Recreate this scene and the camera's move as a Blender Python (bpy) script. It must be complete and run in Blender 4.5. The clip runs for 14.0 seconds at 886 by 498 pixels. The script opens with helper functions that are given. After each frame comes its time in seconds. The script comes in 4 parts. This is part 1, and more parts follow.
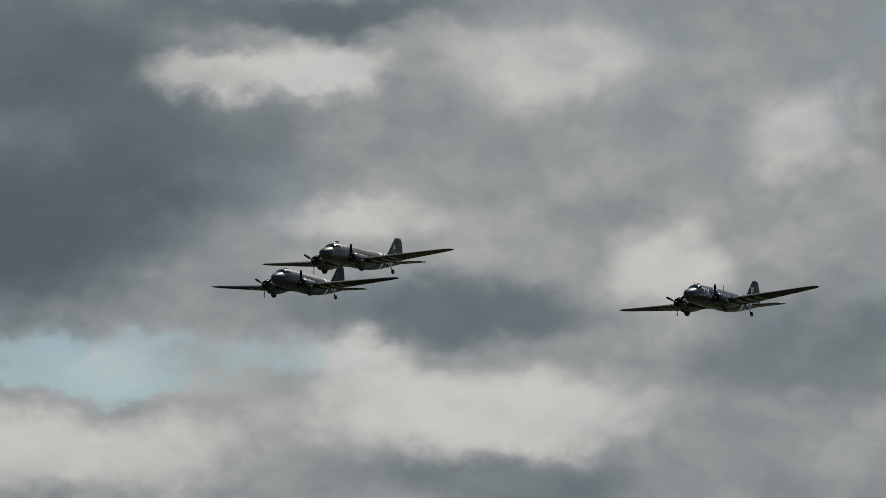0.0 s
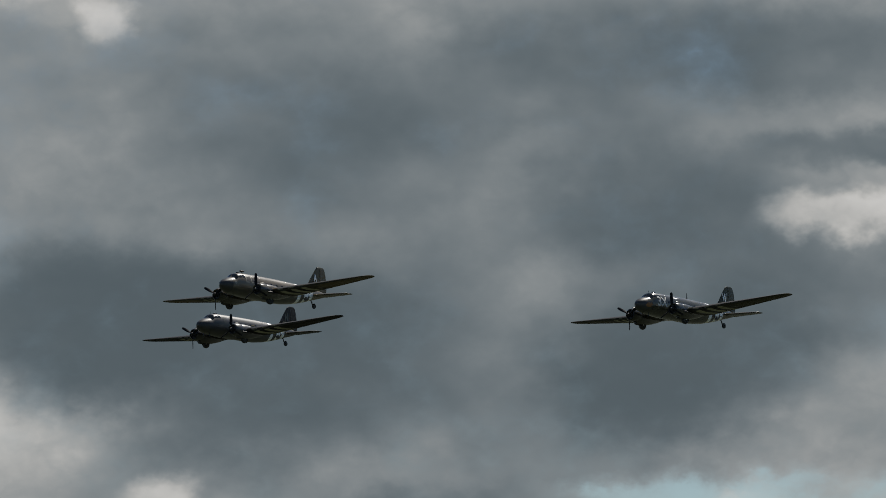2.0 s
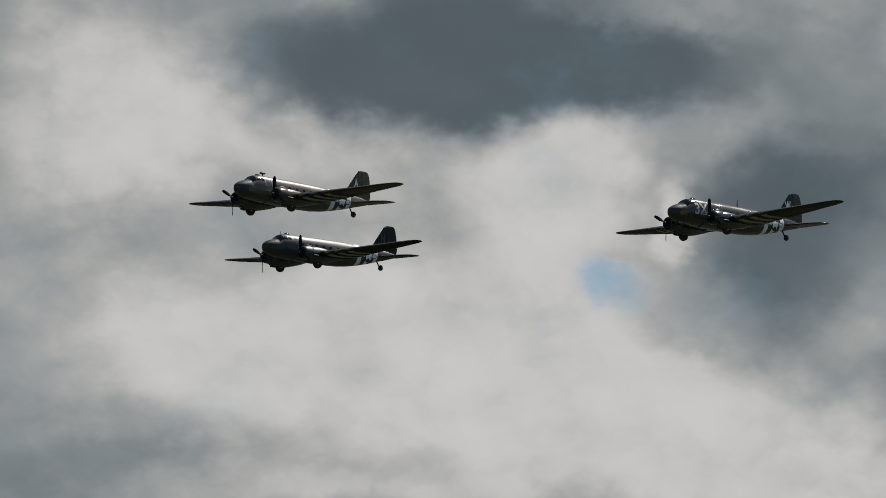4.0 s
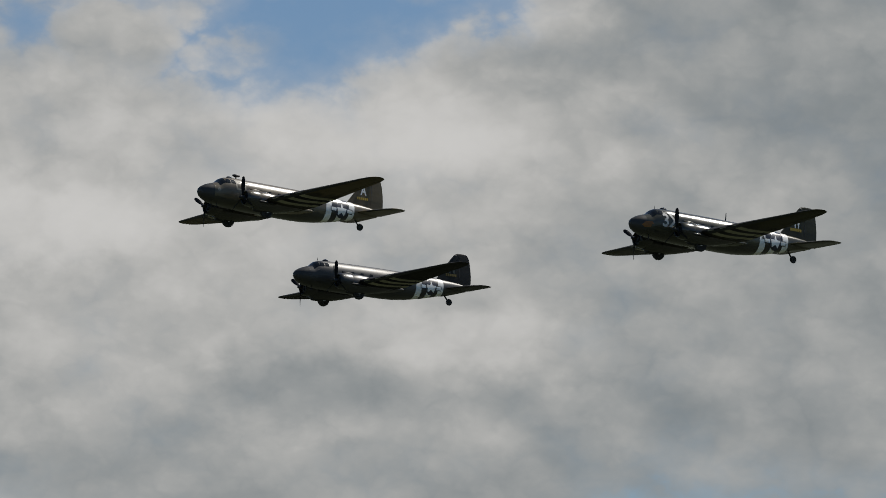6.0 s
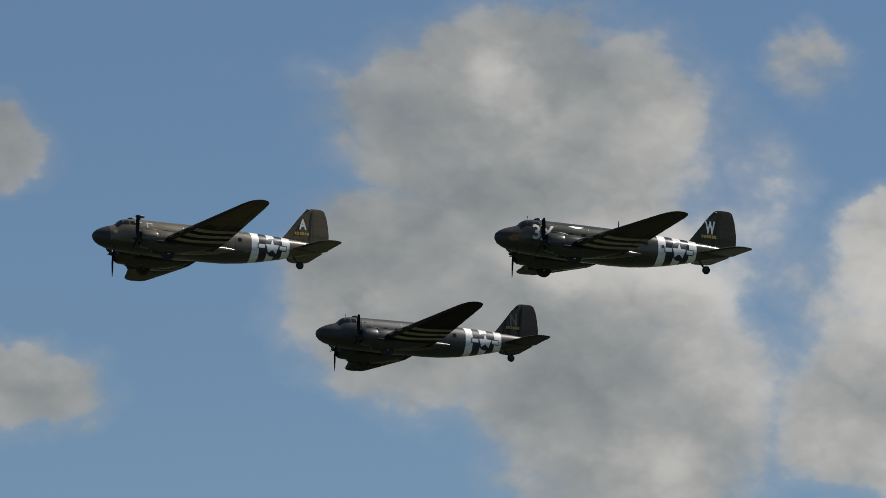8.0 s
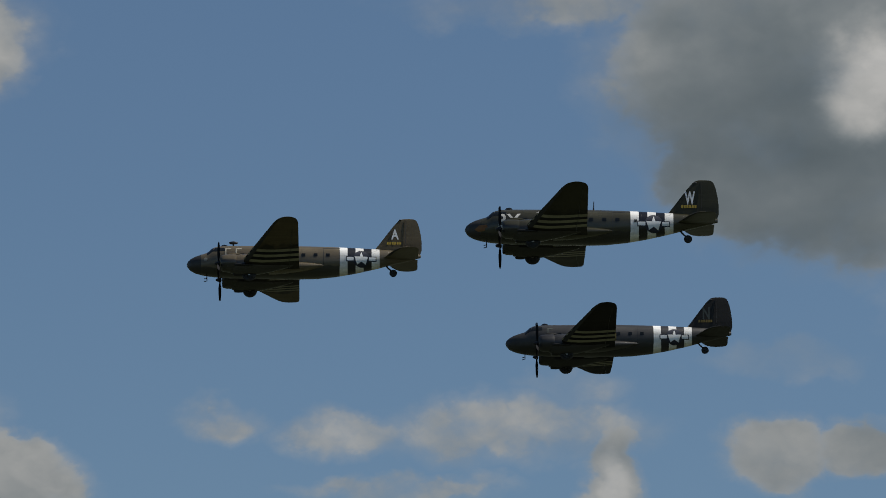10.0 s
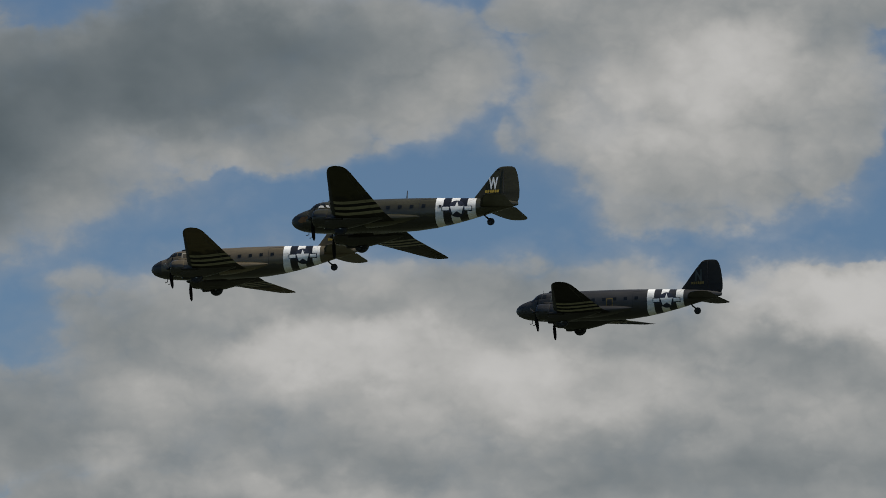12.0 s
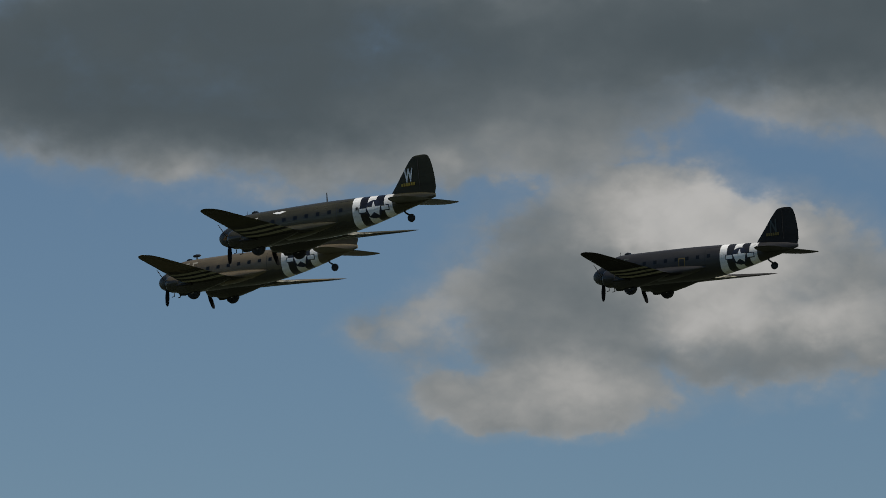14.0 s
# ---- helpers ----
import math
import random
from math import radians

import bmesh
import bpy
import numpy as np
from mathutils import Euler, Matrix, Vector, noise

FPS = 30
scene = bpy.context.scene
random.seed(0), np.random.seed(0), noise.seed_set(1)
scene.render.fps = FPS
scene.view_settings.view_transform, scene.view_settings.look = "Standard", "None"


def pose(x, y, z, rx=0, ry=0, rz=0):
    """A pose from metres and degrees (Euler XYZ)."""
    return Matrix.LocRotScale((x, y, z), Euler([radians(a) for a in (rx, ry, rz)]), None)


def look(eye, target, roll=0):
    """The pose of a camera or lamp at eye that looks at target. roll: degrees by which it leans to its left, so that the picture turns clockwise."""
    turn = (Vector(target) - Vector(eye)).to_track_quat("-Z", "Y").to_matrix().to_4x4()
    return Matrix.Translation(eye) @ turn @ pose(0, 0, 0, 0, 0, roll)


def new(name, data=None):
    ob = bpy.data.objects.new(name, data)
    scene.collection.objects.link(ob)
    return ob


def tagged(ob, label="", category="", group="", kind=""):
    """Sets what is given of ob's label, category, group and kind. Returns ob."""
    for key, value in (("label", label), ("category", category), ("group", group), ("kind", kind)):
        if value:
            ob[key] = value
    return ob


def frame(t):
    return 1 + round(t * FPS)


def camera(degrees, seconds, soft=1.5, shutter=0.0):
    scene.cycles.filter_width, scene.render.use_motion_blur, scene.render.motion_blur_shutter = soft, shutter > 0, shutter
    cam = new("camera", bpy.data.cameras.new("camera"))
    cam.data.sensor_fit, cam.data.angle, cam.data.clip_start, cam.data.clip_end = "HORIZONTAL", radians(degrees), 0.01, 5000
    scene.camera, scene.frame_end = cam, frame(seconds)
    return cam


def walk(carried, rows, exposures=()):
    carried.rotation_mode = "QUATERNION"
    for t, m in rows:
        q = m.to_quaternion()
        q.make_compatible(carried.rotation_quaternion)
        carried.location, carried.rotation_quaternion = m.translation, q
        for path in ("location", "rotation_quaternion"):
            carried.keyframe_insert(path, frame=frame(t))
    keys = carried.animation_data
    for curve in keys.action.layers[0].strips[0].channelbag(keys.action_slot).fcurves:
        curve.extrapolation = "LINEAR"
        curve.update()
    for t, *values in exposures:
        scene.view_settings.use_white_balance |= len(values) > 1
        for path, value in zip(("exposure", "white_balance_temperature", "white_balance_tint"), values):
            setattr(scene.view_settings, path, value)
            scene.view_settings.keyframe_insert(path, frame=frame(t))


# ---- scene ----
cam = camera(8.601, 14.0, 0.9)
EYE = (0.0, 0.0, 1.7)
walk(cam, [
    (0.0, pose(*EYE, 94.875, -0.147, -60.401)),
    (0.5, pose(*EYE, 95.297, -0.473, -58.772)),
    (1.0, pose(*EYE, 95.624, -0.173, -57.330)),
    (1.5, pose(*EYE, 95.774, 0.620, -55.561)),
    (2.0, pose(*EYE, 96.320, 1.409, -54.154)),
    (2.5, pose(*EYE, 96.638, 2.041, -51.780)),
    (3.0, pose(*EYE, 96.702, 1.638, -49.376)),
    (3.5, pose(*EYE, 96.780, 0.905, -47.150)),
    (4.0, pose(*EYE, 97.052, -0.072, -44.706)),
    (4.2, pose(*EYE, 97.497, -0.484, -43.853)),
    (6.3, pose(*EYE, 99.409, -1.697, -30.643)),
    (6.5, pose(*EYE, 99.747, -1.163, -29.238)),
    (7.0, pose(*EYE, 100.251, -1.122, -24.810)),
    (7.5, pose(*EYE, 100.733, -1.818, -20.880)),
    (7.7, pose(*EYE, 100.965, -1.828, -19.084)),
    (9.8, pose(*EYE, 101.752, 0.022, 1.641)),
    (10.0, pose(*EYE, 101.935, -0.180, 4.170)),
    (10.5, pose(*EYE, 102.210, -1.005, 9.220)),
    (11.0, pose(*EYE, 101.649, -1.481, 14.064)),
    (11.5, pose(*EYE, 101.133, -1.063, 17.840)),
    (12.0, pose(*EYE, 101.067, -0.860, 21.225)),
    (12.5, pose(*EYE, 100.496, -0.142, 24.927)),
    (13.0, pose(*EYE, 100.074, -0.742, 28.779)),
    (13.5, pose(*EYE, 99.816, -0.111, 32.494)),
    (14.0, pose(*EYE, 99.440, 0.059, 36.841)),
], exposures=[(0.0, 0.0), (7.5, 0.0), (10.0, -0.12), (12.5, -0.15), (14.0, -0.3)])
# cloud masses, gaps in them and their lighter or darker parts: turn, rise, half width, half height (degrees), weight
CLOUDS_A = (
    (-52.0, 6.0, 17.0, 12.0, 1.0), (-35.45, 9.74, 3.06, 3.02, 1.0), (-34.48, 11.26, 1.6, 1.03, 1.0),
    (-33.5, 10.2, 2.57, 1.15, 1.0), (-32.06, 11.82, 0.92, 0.36, 0.58), (-31.04, 8.33, 5.79, 2.41, 1.0),
    (-30.38, 11.77, 1.6, 0.3, 0.5), (-30.18, 10.94, 0.68, 0.33, 0.6), (-29.06, 10.96, 0.8, 0.6, 0.8),
    (-28.92, 11.52, 1.42, 0.51, 0.56), (-28.38, 9.54, 3.06, 1.51, 1.0), (-27.14, 8.64, 3.66, 1.99, 1.0),
    (-26.49, 10.87, 1.04, 1.81, 1.0), (-26.45, 11.76, 1.26, 1.03, 1.0), (-25.57, 10.76, 2.76, 1.15, 1.0),
    (-25.07, 8.0, 3.41, 0.72, 1.0), (-25.05, 9.05, 3.97, 1.15, 1.0), (-24.54, 11.84, 1.33, 1.15, 1.0),
)
CLOUDS_B = (
    (-24.29, 11.87, 1.17, 1.27, 1.0), (-23.47, 11.76, 0.4, 0.51, 1.0), (-23.43, 12.9, 0.62, 0.48, 0.8),
    (-23.18, 8.94, 2.44, 0.91, 1.0), (-22.88, 10.14, 2.33, 1.51, 1.0), (-22.8, 9.87, 2.45, 0.97, 1.0),
    (-22.76, 11.24, 0.43, 0.36, 0.58), (-22.08, 7.82, 1.04, 0.24, 1.0), (-21.53, 11.15, 0.68, 0.48, 0.58),
    (-21.52, 12.69, 0.37, 0.21, 0.5), (-21.21, 9.87, 1.9, 1.15, 1.0), (-20.83, 11.24, 0.98, 0.78, 1.0),
    (-20.06, 10.94, 0.92, 0.78, 0.6), (-19.65, 13.04, 0.56, 0.36, 0.58), (-19.53, 10.04, 0.61, 0.84, 0.56),
    (-18.91, 11.72, 0.92, 1.15, 0.6), (-18.58, 8.69, 0.55, 0.66, 1.0), (-18.32, 9.56, 0.67, 1.21, 1.0),
)
CLOUDS_C = (
    (-17.87, 9.76, 1.71, 1.33, 0.85), (-17.55, 10.73, 1.41, 1.51, 1.0), (-17.16, 8.25, 1.1, 0.3, 1.0),
    (-16.8, 12.4, 1.98, 1.15, 1.0), (-15.82, 10.77, 1.41, 1.09, 1.0), (-11.9, 9.7, 1.0, 0.5, 0.85),
    (-11.2, 12.1, 0.8, 0.5, 0.8), (-10.7, 9.3, 0.9, 0.35, 0.7), (-9.9, 12.6, 1.3, 0.8, 1.0),
    (-8.6, 12.2, 1.1, 0.6, 0.95), (-7.6, 9.6, 0.8, 0.4, 0.6), (-6.6, 10.2, 1.2, 0.55, 0.9),
    (-5.2, 9.9, 1.1, 0.4, 0.75), (-1.22, 13.22, 1.86, 1.81, 1.0), (0.05, 10.0, 0.52, 0.33, 0.85),
    (0.19, 12.31, 1.17, 0.78, 0.9), (0.62, 13.79, 1.99, 1.39, 1.0), (0.76, 10.83, 0.92, 0.21, 0.44),
)
CLOUDS_D = (
    (0.88, 9.96, 0.61, 0.33, 0.85), (1.02, 12.81, 0.99, 0.84, 1.0), (2.54, 14.27, 2.05, 0.33, 0.63),
    (2.55, 9.74, 0.37, 0.48, 0.9), (3.0, 10.62, 0.61, 0.24, 0.43), (3.55, 10.13, 1.53, 0.42, 0.62),
    (4.67, 9.55, 1.22, 0.15, 0.6), (5.12, 10.12, 0.8, 0.27, 0.6), (5.41, 10.17, 0.67, 0.27, 0.58),
    (6.4, 10.28, 0.37, 0.24, 0.6), (6.41, 10.33, 0.52, 0.23, 0.5), (8.39, 9.65, 0.67, 0.36, 0.85),
    (8.75, 9.84, 0.86, 0.27, 1.0), (9.37, 13.7, 0.87, 0.6, 1.0), (9.87, 10.06, 1.29, 0.57, 1.0),
    (10.29, 14.01, 1.8, 0.78, 1.0), (10.65, 10.21, 0.4, 0.3, 1.0), (10.72, 13.18, 0.87, 0.51, 1.0),
)
CLOUDS_E = (
    (10.9, 10.18, 1.47, 0.39, 1.0), (11.53, 13.98, 0.53, 0.45, 1.0), (12.26, 10.01, 1.29, 0.48, 1.0),
    (12.56, 9.77, 2.14, 0.51, 1.0), (12.83, 9.35, 2.94, 0.48, 1.0), (13.09, 9.77, 1.22, 0.3, 1.0),
    (14.78, 9.66, 1.1, 0.48, 0.9), (14.93, 10.92, 0.31, 0.18, 0.38), (15.57, 9.97, 1.23, 0.66, 0.9),
    (15.92, 10.23, 1.04, 0.45, 1.0), (16.96, 12.89, 0.5, 0.36, 0.38), (17.18, 12.17, 0.46, 0.36, 0.43),
    (17.27, 10.03, 1.78, 0.97, 1.0), (17.33, 10.68, 1.11, 0.36, 1.0), (17.44, 13.64, 0.99, 0.48, 0.8),
    (17.58, 10.01, 1.9, 1.03, 1.0), (17.95, 12.3, 0.93, 0.6, 1.0), (18.03, 13.21, 0.93, 0.72, 1.0),
)
CLOUDS_F = (
    (18.32, 11.74, 1.17, 0.39, 0.56), (18.49, 13.11, 1.36, 1.03, 1.0), (18.54, 8.76, 4.88, 0.66, 1.0),
    (18.86, 12.54, 1.92, 1.15, 1.0), (19.13, 11.44, 0.98, 0.39, 0.6), (19.43, 13.03, 1.42, 0.54, 1.0),
    (20.23, 13.35, 0.87, 0.24, 0.9), (20.5, 9.66, 2.88, 1.33, 1.0), (20.6, 12.24, 0.31, 0.39, 0.58),
    (21.24, 9.83, 2.14, 1.21, 1.0), (22.48, 8.06, 0.55, 0.3, 1.0), (22.9, 12.09, 1.05, 0.33, 0.8),
    (22.91, 9.62, 2.75, 1.33, 1.0), (23.09, 12.84, 2.48, 0.78, 1.0), (23.35, 12.07, 1.36, 0.33, 0.8),
    (23.57, 9.87, 1.84, 1.09, 1.0), (23.75, 8.36, 2.32, 0.54, 1.0), (24.31, 10.61, 1.17, 0.36, 0.6),
)
CLOUDS_G = (
    (24.31, 12.64, 3.34, 0.63, 1.0), (25.42, 9.35, 0.92, 0.72, 0.8), (26.21, 11.21, 1.17, 0.51, 0.6),
    (26.37, 7.79, 0.61, 0.36, 0.44), (26.48, 9.0, 0.92, 0.33, 0.5), (27.2, 9.17, 0.92, 0.36, 0.42),
    (27.47, 10.65, 1.84, 0.36, 0.58), (27.68, 12.13, 3.7, 1.27, 1.0), (28.31, 11.74, 3.57, 1.33, 1.0),
    (28.77, 10.14, 0.49, 0.24, 0.38), (28.86, 8.83, 0.85, 0.39, 0.45), (29.69, 8.22, 1.16, 0.39, 0.4),
    (29.87, 9.27, 0.64, 0.22, 0.5), (31.59, 9.08, 0.58, 0.36, 0.44), (31.96, 11.77, 4.56, 1.27, 1.0),
    (32.66, 11.17, 0.68, 0.45, 0.9), (32.79, 10.93, 0.74, 0.36, 0.8), (32.86, 8.68, 0.92, 0.45, 1.0),
)
CLOUDS_H = (
    (32.86, 8.76, 0.85, 0.57, 0.9), (33.69, 8.82, 1.59, 0.66, 1.0), (33.69, 8.88, 1.59, 0.91, 1.0),
    (34.09, 9.05, 1.65, 0.97, 1.0), (34.13, 8.28, 1.46, 0.33, 0.58), (34.5, 11.58, 2.96, 0.66, 1.0),
    (34.6, 9.75, 0.67, 0.45, 1.0), (34.63, 9.49, 1.1, 0.72, 1.0), (35.07, 9.22, 1.59, 1.15, 1.0),
    (35.18, 10.04, 0.4, 0.33, 0.8), (35.35, 9.0, 1.47, 1.03, 1.0), (35.63, 8.07, 1.25, 0.45, 1.0),
    (36.18, 10.54, 1.47, 0.54, 0.85), (36.19, 8.07, 0.98, 0.39, 0.85), (36.63, 8.57, 0.92, 0.6, 0.63),
    (36.96, 10.49, 1.84, 0.54, 0.8), (37.13, 8.62, 0.64, 0.39, 0.63), (38.42, 10.16, 0.86, 0.27, 0.52),
)
CLOUDS_I = (
    (38.42, 11.09, 4.67, 1.03, 1.0), (38.42, 11.37, 4.19, 1.03, 1.0), (40.37, 10.36, 1.04, 0.3, 0.44),
)
GAPS_A = (
    (-57.39, 3.86, 2.2, 0.29, 0.5), (-57.12, 3.65, 1.98, 0.27, 0.5), (-46.38, 6.68, 0.44, 0.34, 0.45),
)
LIGHT_A = (
    (-64.05, 3.89, 1.13, 0.4, -0.4), (-63.95, 5.98, 0.54, 0.36, 0.6), (-62.52, 4.66, 0.59, 0.36, 0.6),
    (-61.36, 6.69, 0.91, 0.45, 0.55), (-61.03, 2.57, 1.26, 0.22, -0.4), (-60.76, 3.23, 1.58, 0.4, 0.85),
    (-60.48, 4.3, 1.35, 0.3, -0.6), (-60.39, 4.87, 5.43, 2.71, 0.15), (-59.59, 5.15, 0.77, 0.22, 0.5),
    (-59.54, 3.75, 0.45, 0.27, 0.6), (-59.31, 6.63, 0.5, 0.22, 0.8), (-59.14, 7.18, 1.36, 0.22, -0.6),
    (-58.26, 6.49, 0.68, 0.2, 0.8), (-58.2, 5.8, 1.18, 0.54, -0.4), (-57.77, 8.15, 1.18, 0.54, -0.5),
    (-57.12, 3.77, 0.36, 0.22, 0.6), (-56.64, 2.89, 1.44, 0.36, 0.8), (-56.62, 5.19, 1.13, 0.72, -0.7),
)
LIGHT_B = (
    (-56.61, 6.72, 1.27, 0.67, -0.6), (-56.26, 5.44, 1.81, 1.12, -0.32), (-56.02, 5.84, 1.38, 0.55, 0.2),
    (-55.8, 3.48, 2.47, 0.22, 0.1), (-55.76, 3.76, 2.75, 0.33, -0.15), (-55.49, 8.1, 1.39, 0.82, -0.2),
    (-55.33, 4.53, 1.38, 0.55, -0.3), (-55.18, 7.87, 1.91, 0.49, -0.28), (-54.11, 3.64, 1.21, 0.33, -0.4),
    (-53.23, 6.4, 1.9, 1.17, -0.36), (-52.74, 7.81, 1.27, 0.99, -0.32), (-52.66, 6.73, 1.38, 0.82, 0.15),
    (-52.64, 5.18, 1.58, 0.9, -0.7), (-52.39, 3.61, 0.9, 0.27, 0.8), (-51.46, 4.0, 0.36, 0.27, 0.7),
    (-51.11, 7.04, 0.83, 1.1, -0.1), (-51.05, 8.64, 0.23, 0.27, 0.7), (-50.73, 5.68, 1.27, 0.67, -0.7),
)
LIGHT_C = (
    (-50.39, 4.94, 1.1, 0.33, 0.2), (-50.36, 5.57, 1.54, 0.71, -0.15), (-50.27, 8.81, 0.89, 0.27, 0.2),
    (-49.67, 9.01, 0.68, 0.27, 0.8), (-49.27, 6.09, 1.1, 0.55, 0.2), (-48.77, 4.64, 1.9, 0.4, 0.6),
    (-48.46, 7.37, 1.22, 0.77, -0.22), (-48.25, 7.84, 0.82, 0.58, -0.42), (-48.2, 8.09, 1.11, 0.33, 0.3),
    (-47.99, 7.1, 0.68, 0.72, -0.5), (-47.68, 5.22, 1.27, 0.67, 0.7), (-47.07, 6.9, 0.55, 0.66, 0.15),
    (-47.01, 7.27, 0.2, 0.4, 0.7), (-46.77, 5.36, 2.75, 0.44, 0.15), (-46.11, 8.77, 1.28, 0.4, -0.7),
    (-45.99, 4.72, 1.1, 0.33, 0.3), (-45.88, 5.7, 1.27, 0.67, 0.8), (-45.81, 7.57, 0.82, 1.03, 0.75),
)
LIGHT_D = (
    (-45.43, 8.73, 2.5, 0.44, -0.3), (-44.78, 8.87, 1.82, 0.67, -1.1), (-44.01, 4.85, 1.93, 0.33, 0.35),
    (-43.68, 6.07, 2.26, 0.81, 0.7), (-43.6, 8.14, 1.11, 0.27, 0.25), (-43.57, 4.58, 1.93, 0.44, 0.3),
    (-43.47, 6.17, 1.1, 0.33, 0.25), (-43.12, 7.27, 3.18, 2.03, 0.35), (-42.03, 4.91, 1.81, 0.27, -0.25),
    (-41.46, 8.36, 1.0, 0.9, 0.6), (-33.83, 7.63, 1.11, 0.22, -0.2), (-33.36, 11.46, 0.62, 0.38, 0.5),
    (-32.98, 8.27, 0.83, 0.27, 0.25), (-32.1, 10.23, 1.95, 0.44, 0.25), (-31.05, 7.78, 1.11, 0.33, -0.3),
    (-30.79, 10.55, 2.79, 1.37, 0.15), (-29.9, 9.07, 5.55, 2.3, 0.3), (-28.66, 9.21, 0.83, 0.38, 0.25),
)
LIGHT_E = (
    (-28.58, 9.08, 3.89, 1.1, 0.12), (-27.96, 9.11, 1.11, 0.44, 0.2), (-27.47, 7.39, 0.5, 0.33, -0.3),
    (-26.67, 11.66, 0.95, 0.82, 0.45), (-26.61, 10.71, 0.78, 1.04, 0.5), (-26.51, 7.9, 1.38, 0.22, -0.3),
    (-26.17, 8.3, 2.22, 0.22, -0.15), (-25.74, 10.71, 1.0, 0.44, -0.35), (-25.0, 10.0, 13.0, 6.0, 0.16),
    (-24.71, 11.84, 1.01, 0.77, 0.45), (-24.39, 12.42, 0.67, 0.6, 0.45), (-24.26, 10.39, 0.33, 0.33, 0.3),
    (-24.25, 10.94, 0.73, 0.33, -0.3), (-23.95, 8.58, 1.66, 0.27, -0.1), (-23.47, 11.81, 0.34, 0.38, 0.12),
    (-23.39, 11.91, 0.34, 0.38, 0.12), (-22.64, 8.6, 1.66, 0.33, -0.35), (-21.67, 10.5, 0.67, 0.33, 0.2),
)
LIGHT_F = (
    (-21.06, 9.32, 0.56, 0.33, 0.3), (-20.96, 10.86, 0.84, 0.66, 0.15), (-20.64, 10.41, 3.9, 2.47, 0.2),
    (-19.78, 10.93, 1.4, 1.1, 0.1), (-18.92, 11.45, 1.68, 1.1, 0.15), (-18.46, 8.9, 0.39, 0.49, 0.35),
    (-17.81, 11.13, 1.12, 0.33, 0.4), (-17.3, 9.95, 0.67, 0.66, -0.2), (-16.84, 11.69, 0.56, 0.33, -0.2),
    (-16.62, 12.78, 0.39, 0.27, 0.4), (-11.8, 10.0, 0.9, 0.3, 0.25), (-9.9, 12.8, 1.2, 0.5, 0.3),
    (-6.4, 10.5, 1.1, 0.3, 0.3), (-0.11, 13.62, 0.51, 0.49, 1.0), (0.31, 11.87, 1.01, 0.55, -0.2),
    (0.85, 13.08, 1.69, 1.26, -0.48), (2.55, 9.63, 0.22, 0.27, 0.4), (3.56, 10.24, 1.11, 0.27, 0.1),
)
LIGHT_G = (
    (5.12, 10.12, 0.67, 0.22, 0.15), (9.38, 13.81, 0.56, 0.44, 0.3), (9.98, 10.34, 0.89, 0.27, 0.5),
    (10.4, 14.06, 1.24, 0.44, 0.45), (10.49, 13.02, 1.13, 0.33, -0.1), (10.9, 10.35, 0.84, 0.22, 0.5),
    (11.72, 9.73, 1.67, 0.33, 0.1), (12.09, 9.74, 1.67, 0.22, -0.1), (12.27, 10.17, 0.89, 0.22, 0.4),
    (12.57, 10.26, 0.84, 0.22, 0.3), (15.33, 9.26, 0.44, 0.16, 0.3), (16.2, 10.44, 0.84, 0.33, 0.3),
    (16.61, 10.7, 0.84, 0.27, 0.35), (17.61, 10.67, 1.12, 0.33, 0.4), (18.0, 10.03, 0.67, 0.33, -0.2),
    (18.0, 10.79, 0.67, 0.16, 0.2), (18.23, 12.29, 0.84, 0.44, 0.15), (18.3, 12.44, 0.84, 0.66, 0.1),
)
LIGHT_H = (
    (18.6, 12.99, 0.68, 0.44, 0.5), (19.71, 12.42, 0.45, 0.55, 0.35), (19.83, 9.73, 1.39, 0.33, 0.35),
    (19.93, 8.96, 2.78, 0.27, -0.2), (20.52, 11.03, 5.03, 2.47, 0.12), (21.91, 10.0, 1.39, 0.27, 0.25),
    (22.0, 10.0, 22.0, 6.0, 0.12), (22.09, 13.14, 1.13, 0.33, -0.1), (22.36, 8.96, 1.94, 0.93, 0.3),
    (22.36, 9.07, 1.39, 0.33, -0.1), (22.48, 8.06, 0.44, 0.22, 0.9), (22.74, 10.0, 0.84, 0.27, 0.3),
    (23.27, 9.05, 1.67, 0.33, -0.2), (23.65, 12.77, 1.69, 0.55, -0.38), (23.75, 8.31, 1.39, 0.27, -0.25),
    (23.75, 9.84, 1.11, 0.33, 0.1), (24.75, 8.96, 0.28, 0.22, 0.3), (24.99, 12.86, 2.25, 0.88, -0.25),
)
